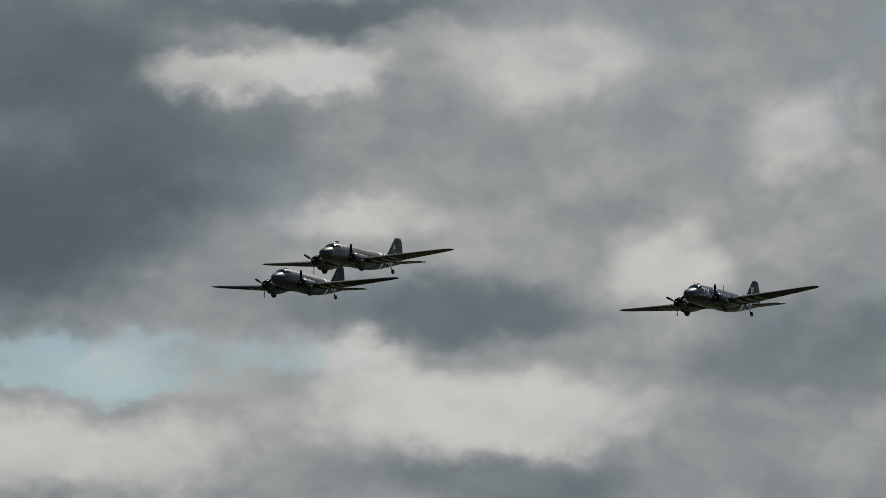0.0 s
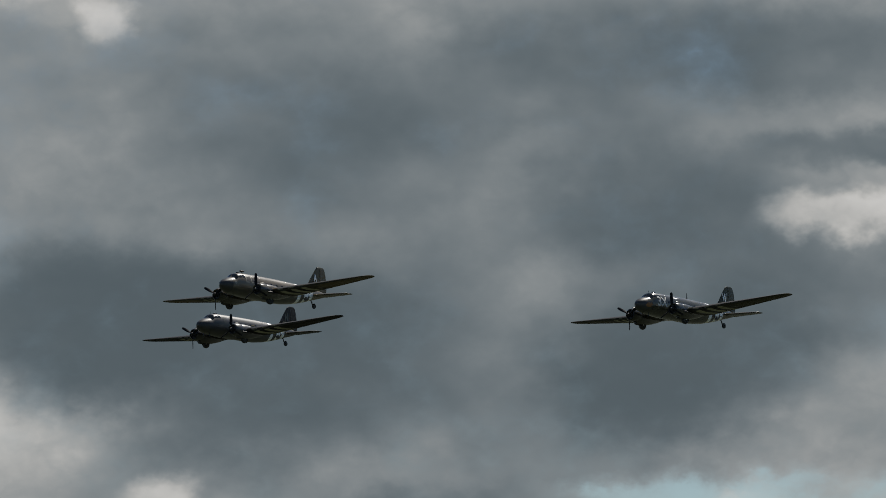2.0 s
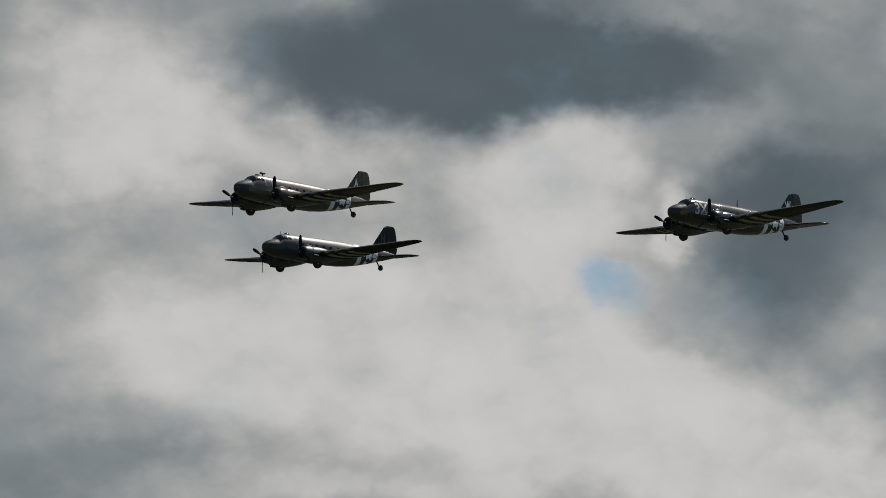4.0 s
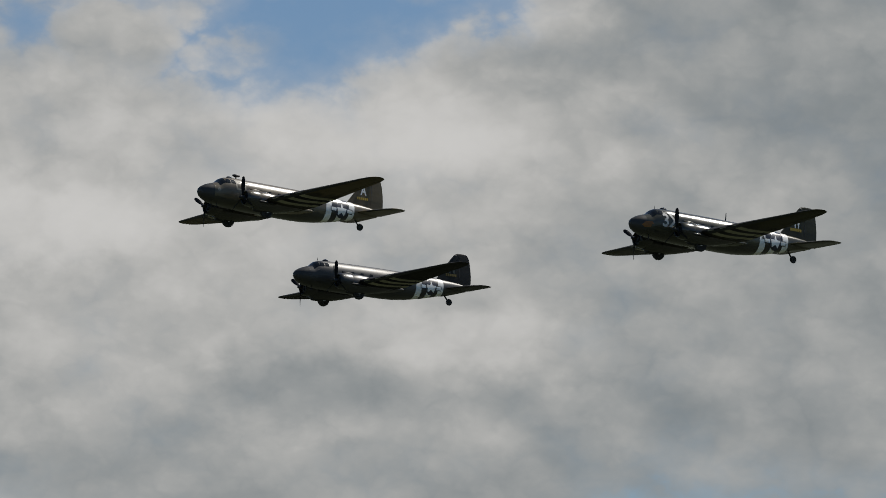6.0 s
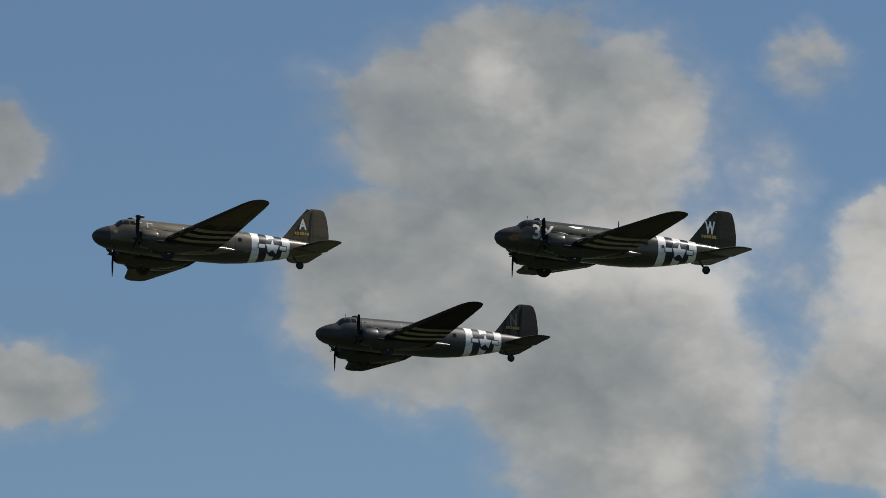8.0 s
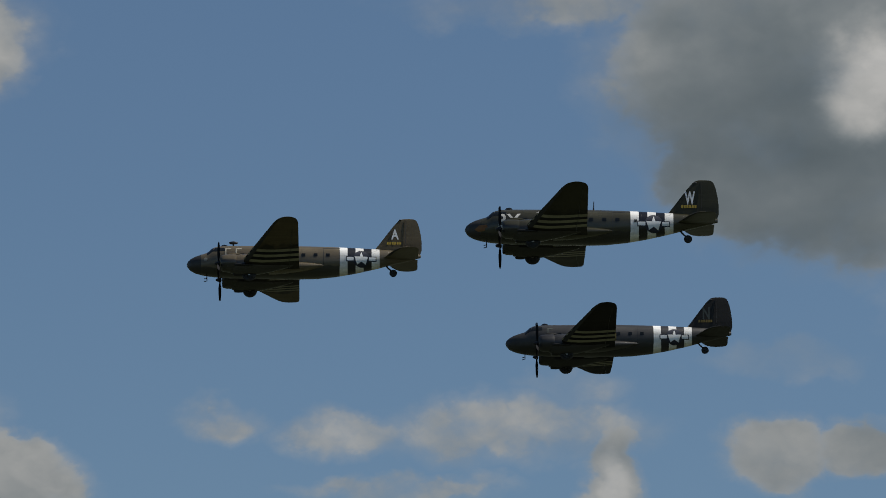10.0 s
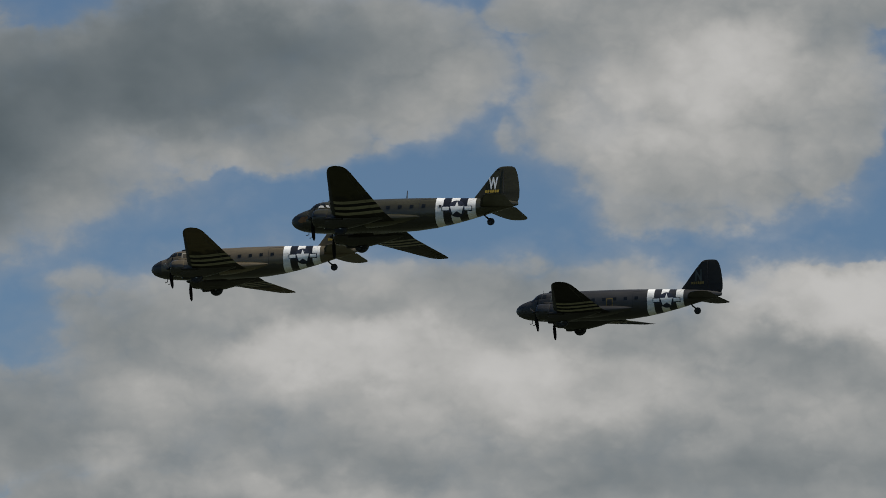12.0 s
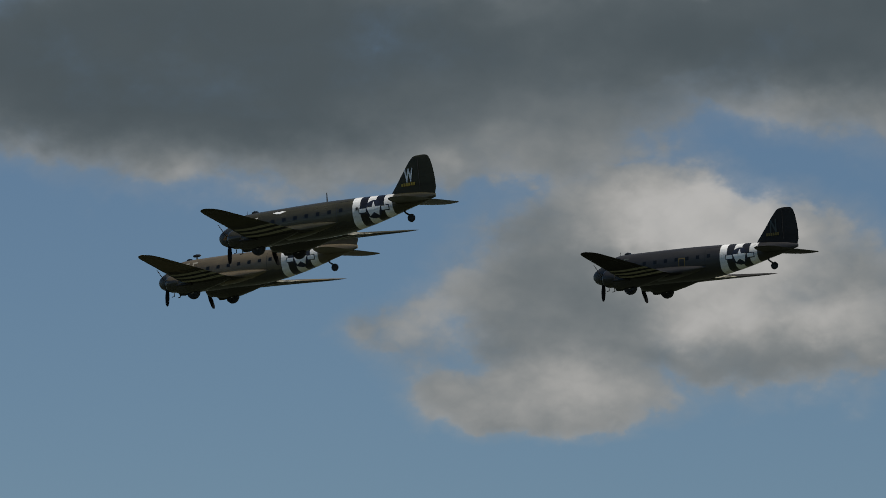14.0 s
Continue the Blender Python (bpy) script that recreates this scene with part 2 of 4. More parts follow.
LIGHT_I = (
    (25.2, 10.33, 1.39, 0.55, -0.15), (25.42, 9.18, 0.67, 0.44, -0.15), (26.83, 12.19, 1.68, 0.66, -0.3),
    (28.51, 11.79, 2.24, 0.93, -0.6), (29.15, 11.58, 3.36, 0.93, -0.65), (29.7, 9.1, 1.67, 0.55, -0.15),
    (31.4, 11.72, 3.92, 0.88, -0.15), (32.86, 8.68, 0.5, 0.27, 0.4), (33.08, 11.64, 2.24, 0.82, -0.35),
    (33.58, 8.4, 1.39, 0.27, -0.1), (33.8, 8.77, 0.83, 0.33, 0.35), (34.15, 9.37, 0.95, 0.6, 0.55),
    (34.25, 8.34, 1.11, 0.22, -0.15), (34.43, 12.16, 0.34, 0.22, 0.4), (34.51, 9.82, 0.95, 0.38, 0.6),
    (35.06, 11.53, 2.24, 0.66, -0.2), (35.62, 11.14, 1.4, 0.33, 0.15), (35.63, 8.12, 0.94, 0.27, 0.3),
)
LIGHT_J = (
    (35.63, 9.11, 0.72, 0.66, -0.3), (36.85, 8.73, 0.39, 0.22, 0.15), (38.42, 11.26, 4.47, 1.04, -0.45),
    (39.54, 11.36, 2.91, 0.88, -0.6),
)
# how far the cloud edges stray, degrees; tint and strength of the clear sky
WARP = 0.9
CURL = 0.35
SKY_TINT = (0.0555, 0.0622, 0.0675)
SKY_STRENGTH = 0.1


# ---- world, sun and ground light ----
SUN_DIR = Vector((0.60, 0.02, 0.80)).normalized()   # towards the sun


def sky_world():
    w = bpy.data.worlds.new("cloudy_sky")
    scene.world = w
    w.use_nodes = True
    nt = w.node_tree
    nt.nodes.clear()
    N = nt.nodes.new

    def link(a, b):
        nt.links.new(a, b)

    def math_node(op, a, b=None, c=None, clamp=False):
        n = N("ShaderNodeMath")
        n.operation, n.use_clamp = op, clamp
        for i, v in enumerate((a, b, c)):
            if v is None:
                continue
            if isinstance(v, (int, float)):
                n.inputs[i].default_value = v
            else:
                link(v, n.inputs[i])
        return n.outputs[0]

    def vec_node(op, a, b=None):
        n = N("ShaderNodeVectorMath")
        n.operation = op
        for i, v in enumerate((a, b)):
            if v is None:
                continue
            if isinstance(v, tuple):
                n.inputs[i].default_value = v
            else:
                link(v, n.inputs[i])
        return n.outputs["Value"] if op == "LENGTH" else n.outputs[0]

    def fractal(vec, scale, detail, rough, colour=False):
        n = N("ShaderNodeTexNoise")
        n.inputs["Scale"].default_value = scale
        n.inputs["Detail"].default_value = detail
        n.inputs["Roughness"].default_value = rough
        link(vec, n.inputs["Vector"])
        return n.outputs["Color" if colour else "Fac"]

    def ease(value, lo, hi, a=0.0, b=1.0):
        n = N("ShaderNodeMapRange")
        n.interpolation_type = "SMOOTHSTEP"
        n.inputs["From Min"].default_value, n.inputs["From Max"].default_value = lo, hi
        n.inputs["To Min"].default_value, n.inputs["To Max"].default_value = a, b
        link(value, n.inputs["Value"])
        return n.outputs[0]

    way = N("ShaderNodeTexCoord").outputs["Generated"]
    parts = N("ShaderNodeSeparateXYZ")
    link(way, parts.inputs[0])
    turn = math_node("MULTIPLY", math_node("ARCTAN2", math_node("MULTIPLY", parts.outputs[0], -1.0), parts.outputs[1]), 57.2958)
    rise = math_node("MULTIPLY", math_node("ARCSINE", parts.outputs[2]), 57.2958)
    plan = N("ShaderNodeCombineXYZ")
    link(turn, plan.inputs[0]), link(rise, plan.inputs[1])
    # one unit of the noise space is about a degree of sky, flattened as cloud layers are
    deg = vec_node("MULTIPLY", way, (57.3, 57.3, 80.0))
    warp = vec_node("SUBTRACT", fractal(deg, 0.55, 5.0, 0.55, True), (0.5, 0.5, 0.5))
    curl = vec_node("SUBTRACT", fractal(deg, 2.4, 4.0, 0.55, True), (0.5, 0.5, 0.5))
    bent = vec_node("ADD", plan.outputs[0], vec_node("MULTIPLY", warp, (WARP, WARP, 0.0)))
    bent = vec_node("ADD", bent, vec_node("MULTIPLY", curl, (CURL, CURL, 0.0)))

    def falls(at, row):
        """A soft elliptical mass: its weight inside, half of it on the ellipse, nothing outside."""
        u, v, a, b, k = row
        m = N("ShaderNodeMapping")
        m.vector_type = "TEXTURE"
        m.inputs["Location"].default_value = (u, v, 0)
        m.inputs["Scale"].default_value = (a, b, 1e6)
        link(at, m.inputs["Vector"])
        return ease(vec_node("LENGTH", m.outputs[0]), 0.45, 1.55, k, 0.0)

    def gathered(rows, op, keep):
        # the running value rides along as the vector's third coordinate
        run = bent
        for row in rows:
            up = N("ShaderNodeVectorMath")
            up.operation = "MULTIPLY_ADD"
            link(falls(run, row), up.inputs[0])
            up.inputs[1].default_value, up.inputs[2].default_value = (0, 0, 1), keep
            run = vec_node(op, run, up.outputs[0])
        end = N("ShaderNodeSeparateXYZ")
        link(run, end.inputs[0])
        return end.outputs[2]

    def masses(rows):
        return gathered(rows, "ADD", (0, 0, 0))

    def union(rows):
        return gathered(rows, "MAXIMUM", (-1e4, -1e4, 0))

    fine = fractal(deg, 0.75, 8.0, 0.56)
    soft = fractal(deg, 0.6, 4.0, 0.45)
    # relief: the same noise a little nearer to the sun
    lit = fractal(vec_node("ADD", deg, (0.15, 0.0, 0.35)), 0.6, 4.0, 0.45)
    broad = fractal(deg, 0.16, 3.0, 0.5)
    # rounded heads of the cumulus
    heads = N("ShaderNodeTexVoronoi")
    heads.inputs["Scale"].default_value, heads.inputs["Detail"].default_value, heads.inputs["Roughness"].default_value = 1.1, 3.0, 0.55
    link(vec_node("ADD", deg, vec_node("MULTIPLY", curl, (0.5, 0.5, 0.5))), heads.inputs["Vector"])
    puff = math_node("SUBTRACT", 0.52, heads.outputs["Distance"])
    mass = math_node("MULTIPLY", math_node("SUBTRACT", union(CLOUDS_A + CLOUDS_B + CLOUDS_C + CLOUDS_D + CLOUDS_E + CLOUDS_F + CLOUDS_G + CLOUDS_H + CLOUDS_I), union(GAPS_A)), 2.0)
    mass = math_node("MINIMUM", math_node("SUBTRACT", mass, 0.84), 0.9)
    cover = math_node("ADD", mass, math_node("MULTIPLY", math_node("SUBTRACT", fine, 0.5), 1.6))
    cover = math_node("ADD", cover, math_node("MULTIPLY", math_node("SUBTRACT", broad, 0.5), 0.25))
    cover = math_node("ADD", cover, math_node("MULTIPLY", puff, 0.35))
    crisp, hazy = ease(cover, -0.12, 0.30), ease(cover, -0.75, 0.75)
    cover = math_node("ADD", math_node("MULTIPLY", crisp, 0.42), math_node("MULTIPLY", hazy, 0.58))
    light = math_node("MAXIMUM", math_node("MINIMUM", masses(LIGHT_A + LIGHT_B + LIGHT_C + LIGHT_D + LIGHT_E + LIGHT_F + LIGHT_G + LIGHT_H + LIGHT_I + LIGHT_J), 0.9), -1.0)
    light = math_node("ADD", light, math_node("MULTIPLY", math_node("SUBTRACT", soft, lit), 1.0))
    light = math_node("ADD", light, math_node("MULTIPLY", math_node("SUBTRACT", fine, 0.5), 0.42))
    # thin cloud lets more light through
    light = math_node("ADD", light, math_node("MULTIPLY", math_node("SUBTRACT", 1.0, hazy), 0.28))
    light = math_node("ADD", light, math_node("MULTIPLY", math_node("MULTIPLY", puff, ease(light, -0.5, 0.5)), 0.34))
    ramp = N("ShaderNodeValToRGB")
    link(ease(light, -1.1, 1.1), ramp.inputs[0])
    ramp.color_ramp.interpolation = "B_SPLINE"
    stops = ((0.0, (0.076, 0.099, 0.113)), (0.28, (0.143, 0.172, 0.189)), (0.52, (0.292, 0.308, 0.312)), (0.76, (0.43, 0.427, 0.412)), (1.0, (0.61, 0.60, 0.585)))
    e = ramp.color_ramp.elements
    e[0].position, e[0].color = 0.0, (*stops[0][1], 1)
    e[1].position, e[1].color = 1.0, (*stops[-1][1], 1)
    for p, c in stops[1:-1]:
        e.new(p).color = (*c, 1)
    sky = N("ShaderNodeTexSky")
    sky.sky_type, sky.sun_disc = "NISHITA", False
    sky.sun_elevation = math.asin(SUN_DIR.z)
    sky.sun_rotation = math.atan2(SUN_DIR.x, SUN_DIR.y)
    sky.dust_density, sky.ozone_density, sky.air_density = 0.4, 2.0, 1.0
    blue = vec_node("MULTIPLY", sky.outputs[0], SKY_TINT)
    mix = N("ShaderNodeMix")
    mix.data_type = "RGBA"
    link(cover, mix.inputs[0]), link(blue, mix.inputs[6]), link(ramp.outputs[0], mix.inputs[7])
    bg = N("ShaderNodeBackground")
    bg.inputs["Strength"].default_value = SKY_STRENGTH
    scale = vec_node("MULTIPLY", mix.outputs[2], (1 / SKY_STRENGTH,) * 3)
    link(scale, bg.inputs["Color"])
    link(bg.outputs[0], N("ShaderNodeOutputWorld").inputs[0])


sky_world()
sun = new("sun", bpy.data.lights.new("sun", "SUN"))
sun.data.energy, sun.data.angle, sun.data.color = 5.0, radians(0.6), (1.0, 0.95, 0.87)
sun.matrix_world = look((0, 0, 60), Vector((0, 0, 60)) - SUN_DIR)


# ---- materials ----
def material(name):
    m = bpy.data.materials.new(name)
    m.use_nodes = True
    return m, m.node_tree, m.node_tree.nodes["Principled BSDF"]


def plain(name, colour, rough=0.5, metal=0.0, grain=0.25, scale=3.0):
    """Paint, rubber or metal with mottled tone and gloss."""
    m, nt, b = material(name)
    tc, n, mx = nt.nodes.new("ShaderNodeTexCoord"), nt.nodes.new("ShaderNodeTexNoise"), nt.nodes.new("ShaderNodeMix")
    n.inputs["Scale"].default_value, n.inputs["Detail"].default_value = scale, 6
    nt.links.new(tc.outputs["Object"], n.inputs["Vector"])
    mx.data_type = "RGBA"
    mx.inputs[6].default_value = (*[c * (1 - grain) for c in colour], 1)
    mx.inputs[7].default_value = (*[min(1, c * (1 + grain)) for c in colour], 1)
    nt.links.new(n.outputs["Fac"], mx.inputs[0])
    nt.links.new(mx.outputs[2], b.inputs["Base Color"])
    b.inputs["Roughness"].default_value, b.inputs["Metallic"].default_value = rough, metal
    return m


def aircraft_paint(name, top, belly_shading, rough, stripe_axis="", stripe_from=0.0, stripe_width=0.66, panel=1.0, gloss=0.5, chalk=(0.82, 0.81, 0.77)):
    """Weathered military paint: two tones, the lower one carrying painted shading, panel joints, stains running aft;
    black and white bands where asked for.
    """
    m, nt, b = material(name)
    N, L = nt.nodes.new, nt.links.new

    def mth(op, a, c=None, clamp=False):
        n = N("ShaderNodeMath")
        n.operation, n.use_clamp = op, clamp
        for i, v in enumerate((a, c)):
            if v is None:
                continue
            if isinstance(v, (int, float)):
                n.inputs[i].default_value = v
            else:
                L(v, n.inputs[i])
        return n.outputs[0]

    def mixed(fac, a, c, blend="MIX"):
        n = N("ShaderNodeMix")
        n.data_type, n.blend_type = "RGBA", blend
        L(fac, n.inputs[0]) if not isinstance(fac, float) else setattr_default(n, fac)
        for i, v in ((6, a), (7, c)):
            if isinstance(v, (tuple, list)):
                n.inputs[i].default_value = (*v, 1)
            else:
                L(v, n.inputs[i])
        return n.outputs[2]

    def setattr_default(n, v):
        n.inputs[0].default_value = v

    def noise_tex(scale, detail, stretch=(1, 1, 1)):
        mp = N("ShaderNodeMapping")
        mp.inputs["Scale"].default_value = stretch
        L(tc, mp.inputs[0])
        n = N("ShaderNodeTexNoise")
        n.inputs["Scale"].default_value, n.inputs["Detail"].default_value = scale, detail
        L(mp.outputs[0], n.inputs["Vector"])
        return n.outputs["Fac"]

    tc = N("ShaderNodeTexCoord").outputs["Object"]
    xyz = N("ShaderNodeSeparateXYZ")
    L(tc, xyz.inputs[0])
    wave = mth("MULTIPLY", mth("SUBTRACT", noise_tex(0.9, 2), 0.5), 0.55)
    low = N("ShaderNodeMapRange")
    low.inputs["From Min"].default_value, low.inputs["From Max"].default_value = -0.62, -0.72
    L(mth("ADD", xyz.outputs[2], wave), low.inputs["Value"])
    colour = mixed(low.outputs[0], top, belly_shading)
    if stripe_axis:
        along = mth("MULTIPLY", xyz.outputs[1], -1.0) if stripe_axis == "y" else mth("ABSOLUTE", xyz.outputs[0])
        k = mth("DIVIDE", mth("SUBTRACT", along, stripe_from), stripe_width)
        inside = mth("MULTIPLY", mth("GREATER_THAN", k, 0.0), mth("LESS_THAN", k, 5.0))
        odd = mth("GREATER_THAN", mth("MODULO", mth("FLOOR", k), 2.0), 0.5)
        band = mixed(odd, chalk, (0.014, 0.014, 0.016))
        colour = mixed(inside, colour, band)
    # stains: long smears aft, patches of fading
    smear = noise_tex(1.6, 5, (1.6, 0.22, 1.6))
    patch = noise_tex(0.55, 4)
    speck = noise_tex(9.0, 4)
    tone = mth("ADD", mth("MULTIPLY", smear, 0.55), mth("ADD", mth("MULTIPLY", patch, 0.45), mth("MULTIPLY", speck, 0.2)))
    r = N("ShaderNodeMapRange")
    r.inputs["From Min"].default_value, r.inputs["From Max"].default_value = 0.40, 0.80
    r.inputs["To Min"].default_value, r.inputs["To Max"].default_value = 0.62, 1.25
    L(tone, r.inputs["Value"])
    grey = N("ShaderNodeCombineColor")
    for i in range(3):
        L(r.outputs[0], grey.inputs[i])
    colour = mixed(1.0, colour, grey.outputs[0], "MULTIPLY")
    # panel joints
    bricks = N("ShaderNodeTexBrick")
    for key, v in (("Scale", panel), ("Mortar Size", 0.008), ("Mortar Smooth", 0.3), ("Brick Width", 1.25), ("Row Height", 0.62)):
        bricks.inputs[key].default_value = v
    bricks.inputs["Color1"].default_value, bricks.inputs["Color2"].default_value = (1, 1, 1, 1), (0.94, 0.94, 0.94, 1)
    bricks.inputs["Mortar"].default_value = (0.68, 0.68, 0.68, 1)
    flat = N("ShaderNodeCombineXYZ")
    L(xyz.outputs[1], flat.inputs[0])
    L(mth("ADD", xyz.outputs[2], mth("MULTIPLY", mth("ABSOLUTE", xyz.outputs[0]), 1.0)), flat.inputs[1])
    L(flat.outputs[0], bricks.inputs["Vector"])
    colour = mixed(0.8, colour, bricks.outputs["Color"], "MULTIPLY")
    L(colour, b.inputs["Base Color"])
    rg = N("ShaderNodeMapRange")
    rg.inputs["To Min"].default_value, rg.inputs["To Max"].default_value = rough - 0.10, rough + 0.14
    L(smear, rg.inputs["Value"])
    L(rg.outputs[0], b.inputs["Roughness"])
    bump = N("ShaderNodeBump")
    bump.inputs["Strength"].default_value, bump.inputs["Distance"].default_value = 0.25, 0.02
    L(mth("ADD", mth("MULTIPLY", bricks.outputs["Fac"], 0.6), mth("MULTIPLY", patch, 0.3)), bump.inputs["Height"])
    L(bump.outputs[0], b.inputs["Normal"])
    b.inputs["Specular IOR Level"].default_value = gloss
    return m


def glass_dark():
    m, nt, b = material("cockpit_glass")
    b.inputs["Base Color"].default_value = (0.012, 0.015, 0.018, 1)
    b.inputs["Roughness"].default_value = 0.14
    b.inputs["Specular IOR Level"].default_value = 0.18
    return m


RUBBER = plain("tyre_rubber", (0.018, 0.018, 0.019), 0.75)
METAL = plain("bare_metal", (0.42, 0.41, 0.40), 0.32, 1.0, 0.15)
DARK_METAL = plain("soot_metal", (0.03, 0.029, 0.028), 0.5, 0.6)
PROP_BLACK = plain("propeller_black", (0.010, 0.010, 0.011), 0.75)
PROP_BLACK.node_tree.nodes["Principled BSDF"].inputs["Specular IOR Level"].default_value = 0.12
WHITE = plain("white_paint", (0.90, 0.895, 0.87), 0.45, 0, 0.05)
FADED = plain("faded_white_paint", (0.27, 0.25, 0.20), 0.6, 0, 0.3)
NAVY = plain("navy_paint", (0.014, 0.018, 0.034), 0.5)
YELLOW = plain("yellow_paint", (0.50, 0.33, 0.035), 0.5, 0, 0.1)
OCHRE_BAR = plain("dull_yellow_paint", (0.20, 0.135, 0.025), 0.6, 0, 0.2)
OCHRE = plain("ochre_paint", (0.22, 0.085, 0.012), 0.5, 0, 0.5, 5.0)
BLACK = plain("black_paint", (0.014, 0.014, 0.015), 0.5)
GLASS = glass_dark()
LETTER_DIM = plain("dim_letter_paint", (0.055, 0.065, 0.055), 0.6)


# ---- building helpers ----
def part(name, bm, mat, parent, label="", smooth=True):
    me = bpy.data.meshes.new(name)
    bmesh.ops.recalc_face_normals(bm, faces=bm.faces)
    bm.to_mesh(me)
    bm.free()
    me.materials.append(mat)
    if smooth:
        me.polygons.foreach_set("use_smooth", [True] * len(me.polygons))
        me.set_sharp_from_angle(angle=radians(38))
    ob = new(name, me)
    ob.parent = parent
    if label:
        tagged(ob, label)
    return ob


def loft(rings, close=True):
    """A skin over rings of equally many points, with its ends closed."""
    bm = bmesh.new()
    vs = [[bm.verts.new(p) for p in ring] for ring in rings]
    n = len(vs[0])
    for a, b in zip(vs, vs[1:]):
        for i in range(n):
            bm.faces.new((a[i], a[(i + 1) % n], b[(i + 1) % n], b[i]))
    if close:
        bm.faces.new(vs[0][::-1]), bm.faces.new(vs[-1])
    return bm


def tube(points, radius, sides=8):
    """A round bar along a line of points; radius may be a list."""
    rings = []
    for i, p in enumerate(points):
        p = Vector(p)
        d = Vector(points[min(i + 1, len(points) - 1)]) - Vector(points[max(i - 1, 0)])
        q = d.to_track_quat("Z", "Y")
        r = radius[i] if isinstance(radius, (list, tuple)) else radius
        rings.append([p + q @ Vector((r * math.cos(2 * math.pi * k / sides), r * math.sin(2 * math.pi * k / sides), 0)) for k in range(sides)])
    return loft(rings)


def turned(profile, centre, sides=28, squash=1.0, axis="y"):
    """A turned body: (distance along the axis, radius) from end to end."""
    rings = []
    for d, r in profile:
        ring = []
        for k in range(sides):
            a = 2 * math.pi * k / sides
            u, v = r * math.cos(a), r * math.sin(a) * squash
            ring.append(Vector(centre) + (Vector((u, d, v)) if axis == "y" else Vector((d, u, v))))
        rings.append(ring)
    return loft(rings)


# fuselage stations: distance aft of the nose, half width, top, bottom
FUSELAGE = ((0.02, 0.05, -0.24, -0.36), (0.10, 0.24, -0.04, -0.54), (0.32, 0.47, 0.16, -0.78), (0.70, 0.70, 0.36, -0.97), (1.20, 0.88, 0.53, -1.12),
            (1.62, 0.98, 0.65, -1.20), (1.74, 1.00, 0.70, -1.22), (2.02, 1.04, 0.98, -1.26), (2.30, 1.08, 1.13, -1.29), (2.70, 1.13, 1.20, -1.32), (3.5, 1.20, 1.23, -1.38), (5.0, 1.22, 1.22, -1.43),
            (7.0, 1.22, 1.21, -1.45), (9.0, 1.22, 1.18, -1.49), (10.5, 1.20, 1.14, -1.46), (12.0, 1.13, 1.08, -1.31), (13.5, 1.00, 1.01, -1.06),
            (15.0, 0.79, 0.93, -0.74), (16.4, 0.56, 0.83, -0.39), (17.5, 0.34, 0.72, -0.14), (18.3, 0.17, 0.58, 0.06), (18.85, 0.05, 0.46, 0.20))
POWER = 2.25


def section(s):
    """Half width, top and bottom of the fuselage, s metres aft of the nose."""
    for a, b in zip(FUSELAGE, FUSELAGE[1:]):
        if s <= b[0]:
            k = max(0.0, (s - a[0]) / (b[0] - a[0]))
            return [x + (y - x) * k for x, y in zip(a[1:], b[1:])]
    return FUSELAGE[-1][1:]


def skin_x(s, z):
    w, top, bot = section(s)
    c, h = (top + bot) / 2, (top - bot) / 2
    return w * max(0.0, 1 - min(1, abs((z - c) / h)) ** POWER) ** (1 / POWER)


def fuselage_mesh():
    rings = []
    stations = []
    for a, b in zip(FUSELAGE, FUSELAGE[1:]):
        n = max(1, round((b[0] - a[0]) / 0.5))
        stations += [a[0] + (b[0] - a[0]) * i / n for i in range(n)]
    stations.append(FUSELAGE[-1][0])
    for s in stations:
        w, top, bot = section(s)
        c, h = (top + bot) / 2, (top - bot) / 2
        ring = []
        for k in range(40):
            a = 2 * math.pi * k / 40
            ca, sa = math.cos(a), math.sin(a)
            ring.append((w * math.copysign(abs(ca) ** (2 / POWER), ca), -s, c + h * math.copysign(abs(sa) ** (2 / POWER), sa)))
        rings.append(ring)
    return loft(rings)


AIRFOIL = [(1.0, 0.0), (0.8, 0.022), (0.55, 0.050), (0.32, 0.062), (0.16, 0.055), (0.07, 0.040), (0.02, 0.022), (0.0, 0.0),
           (0.02, -0.016), (0.07, -0.026), (0.16, -0.034), (0.32, -0.038), (0.55, -0.030), (0.8, -0.013)]


def surface(stations, upright=False, symmetric=False, thick=1.5, twist=2.0):
    """A wing or tail surface lofted through (span, distance aft of its leading edge, chord, height)."""
    rings = []
    for sp, le, ch, z, *t in stations:
        k = (t[0] if t else 1.0) * thick
        ring = []
        for u, v in AIRFOIL:
            if symmetric:
                v = math.copysign(0.5 * (abs(v) + 0.3 * abs(v)), v) if v else 0.0
            y, h = -(le + u * ch), v * ch * k
            if upright:
                ring.append((h, y, sp))
            else:
                ring.append((sp, y, z + h + (0.25 - u) * ch * math.tan(radians(twist))))
        rings.append(ring)
    return loft(rings)


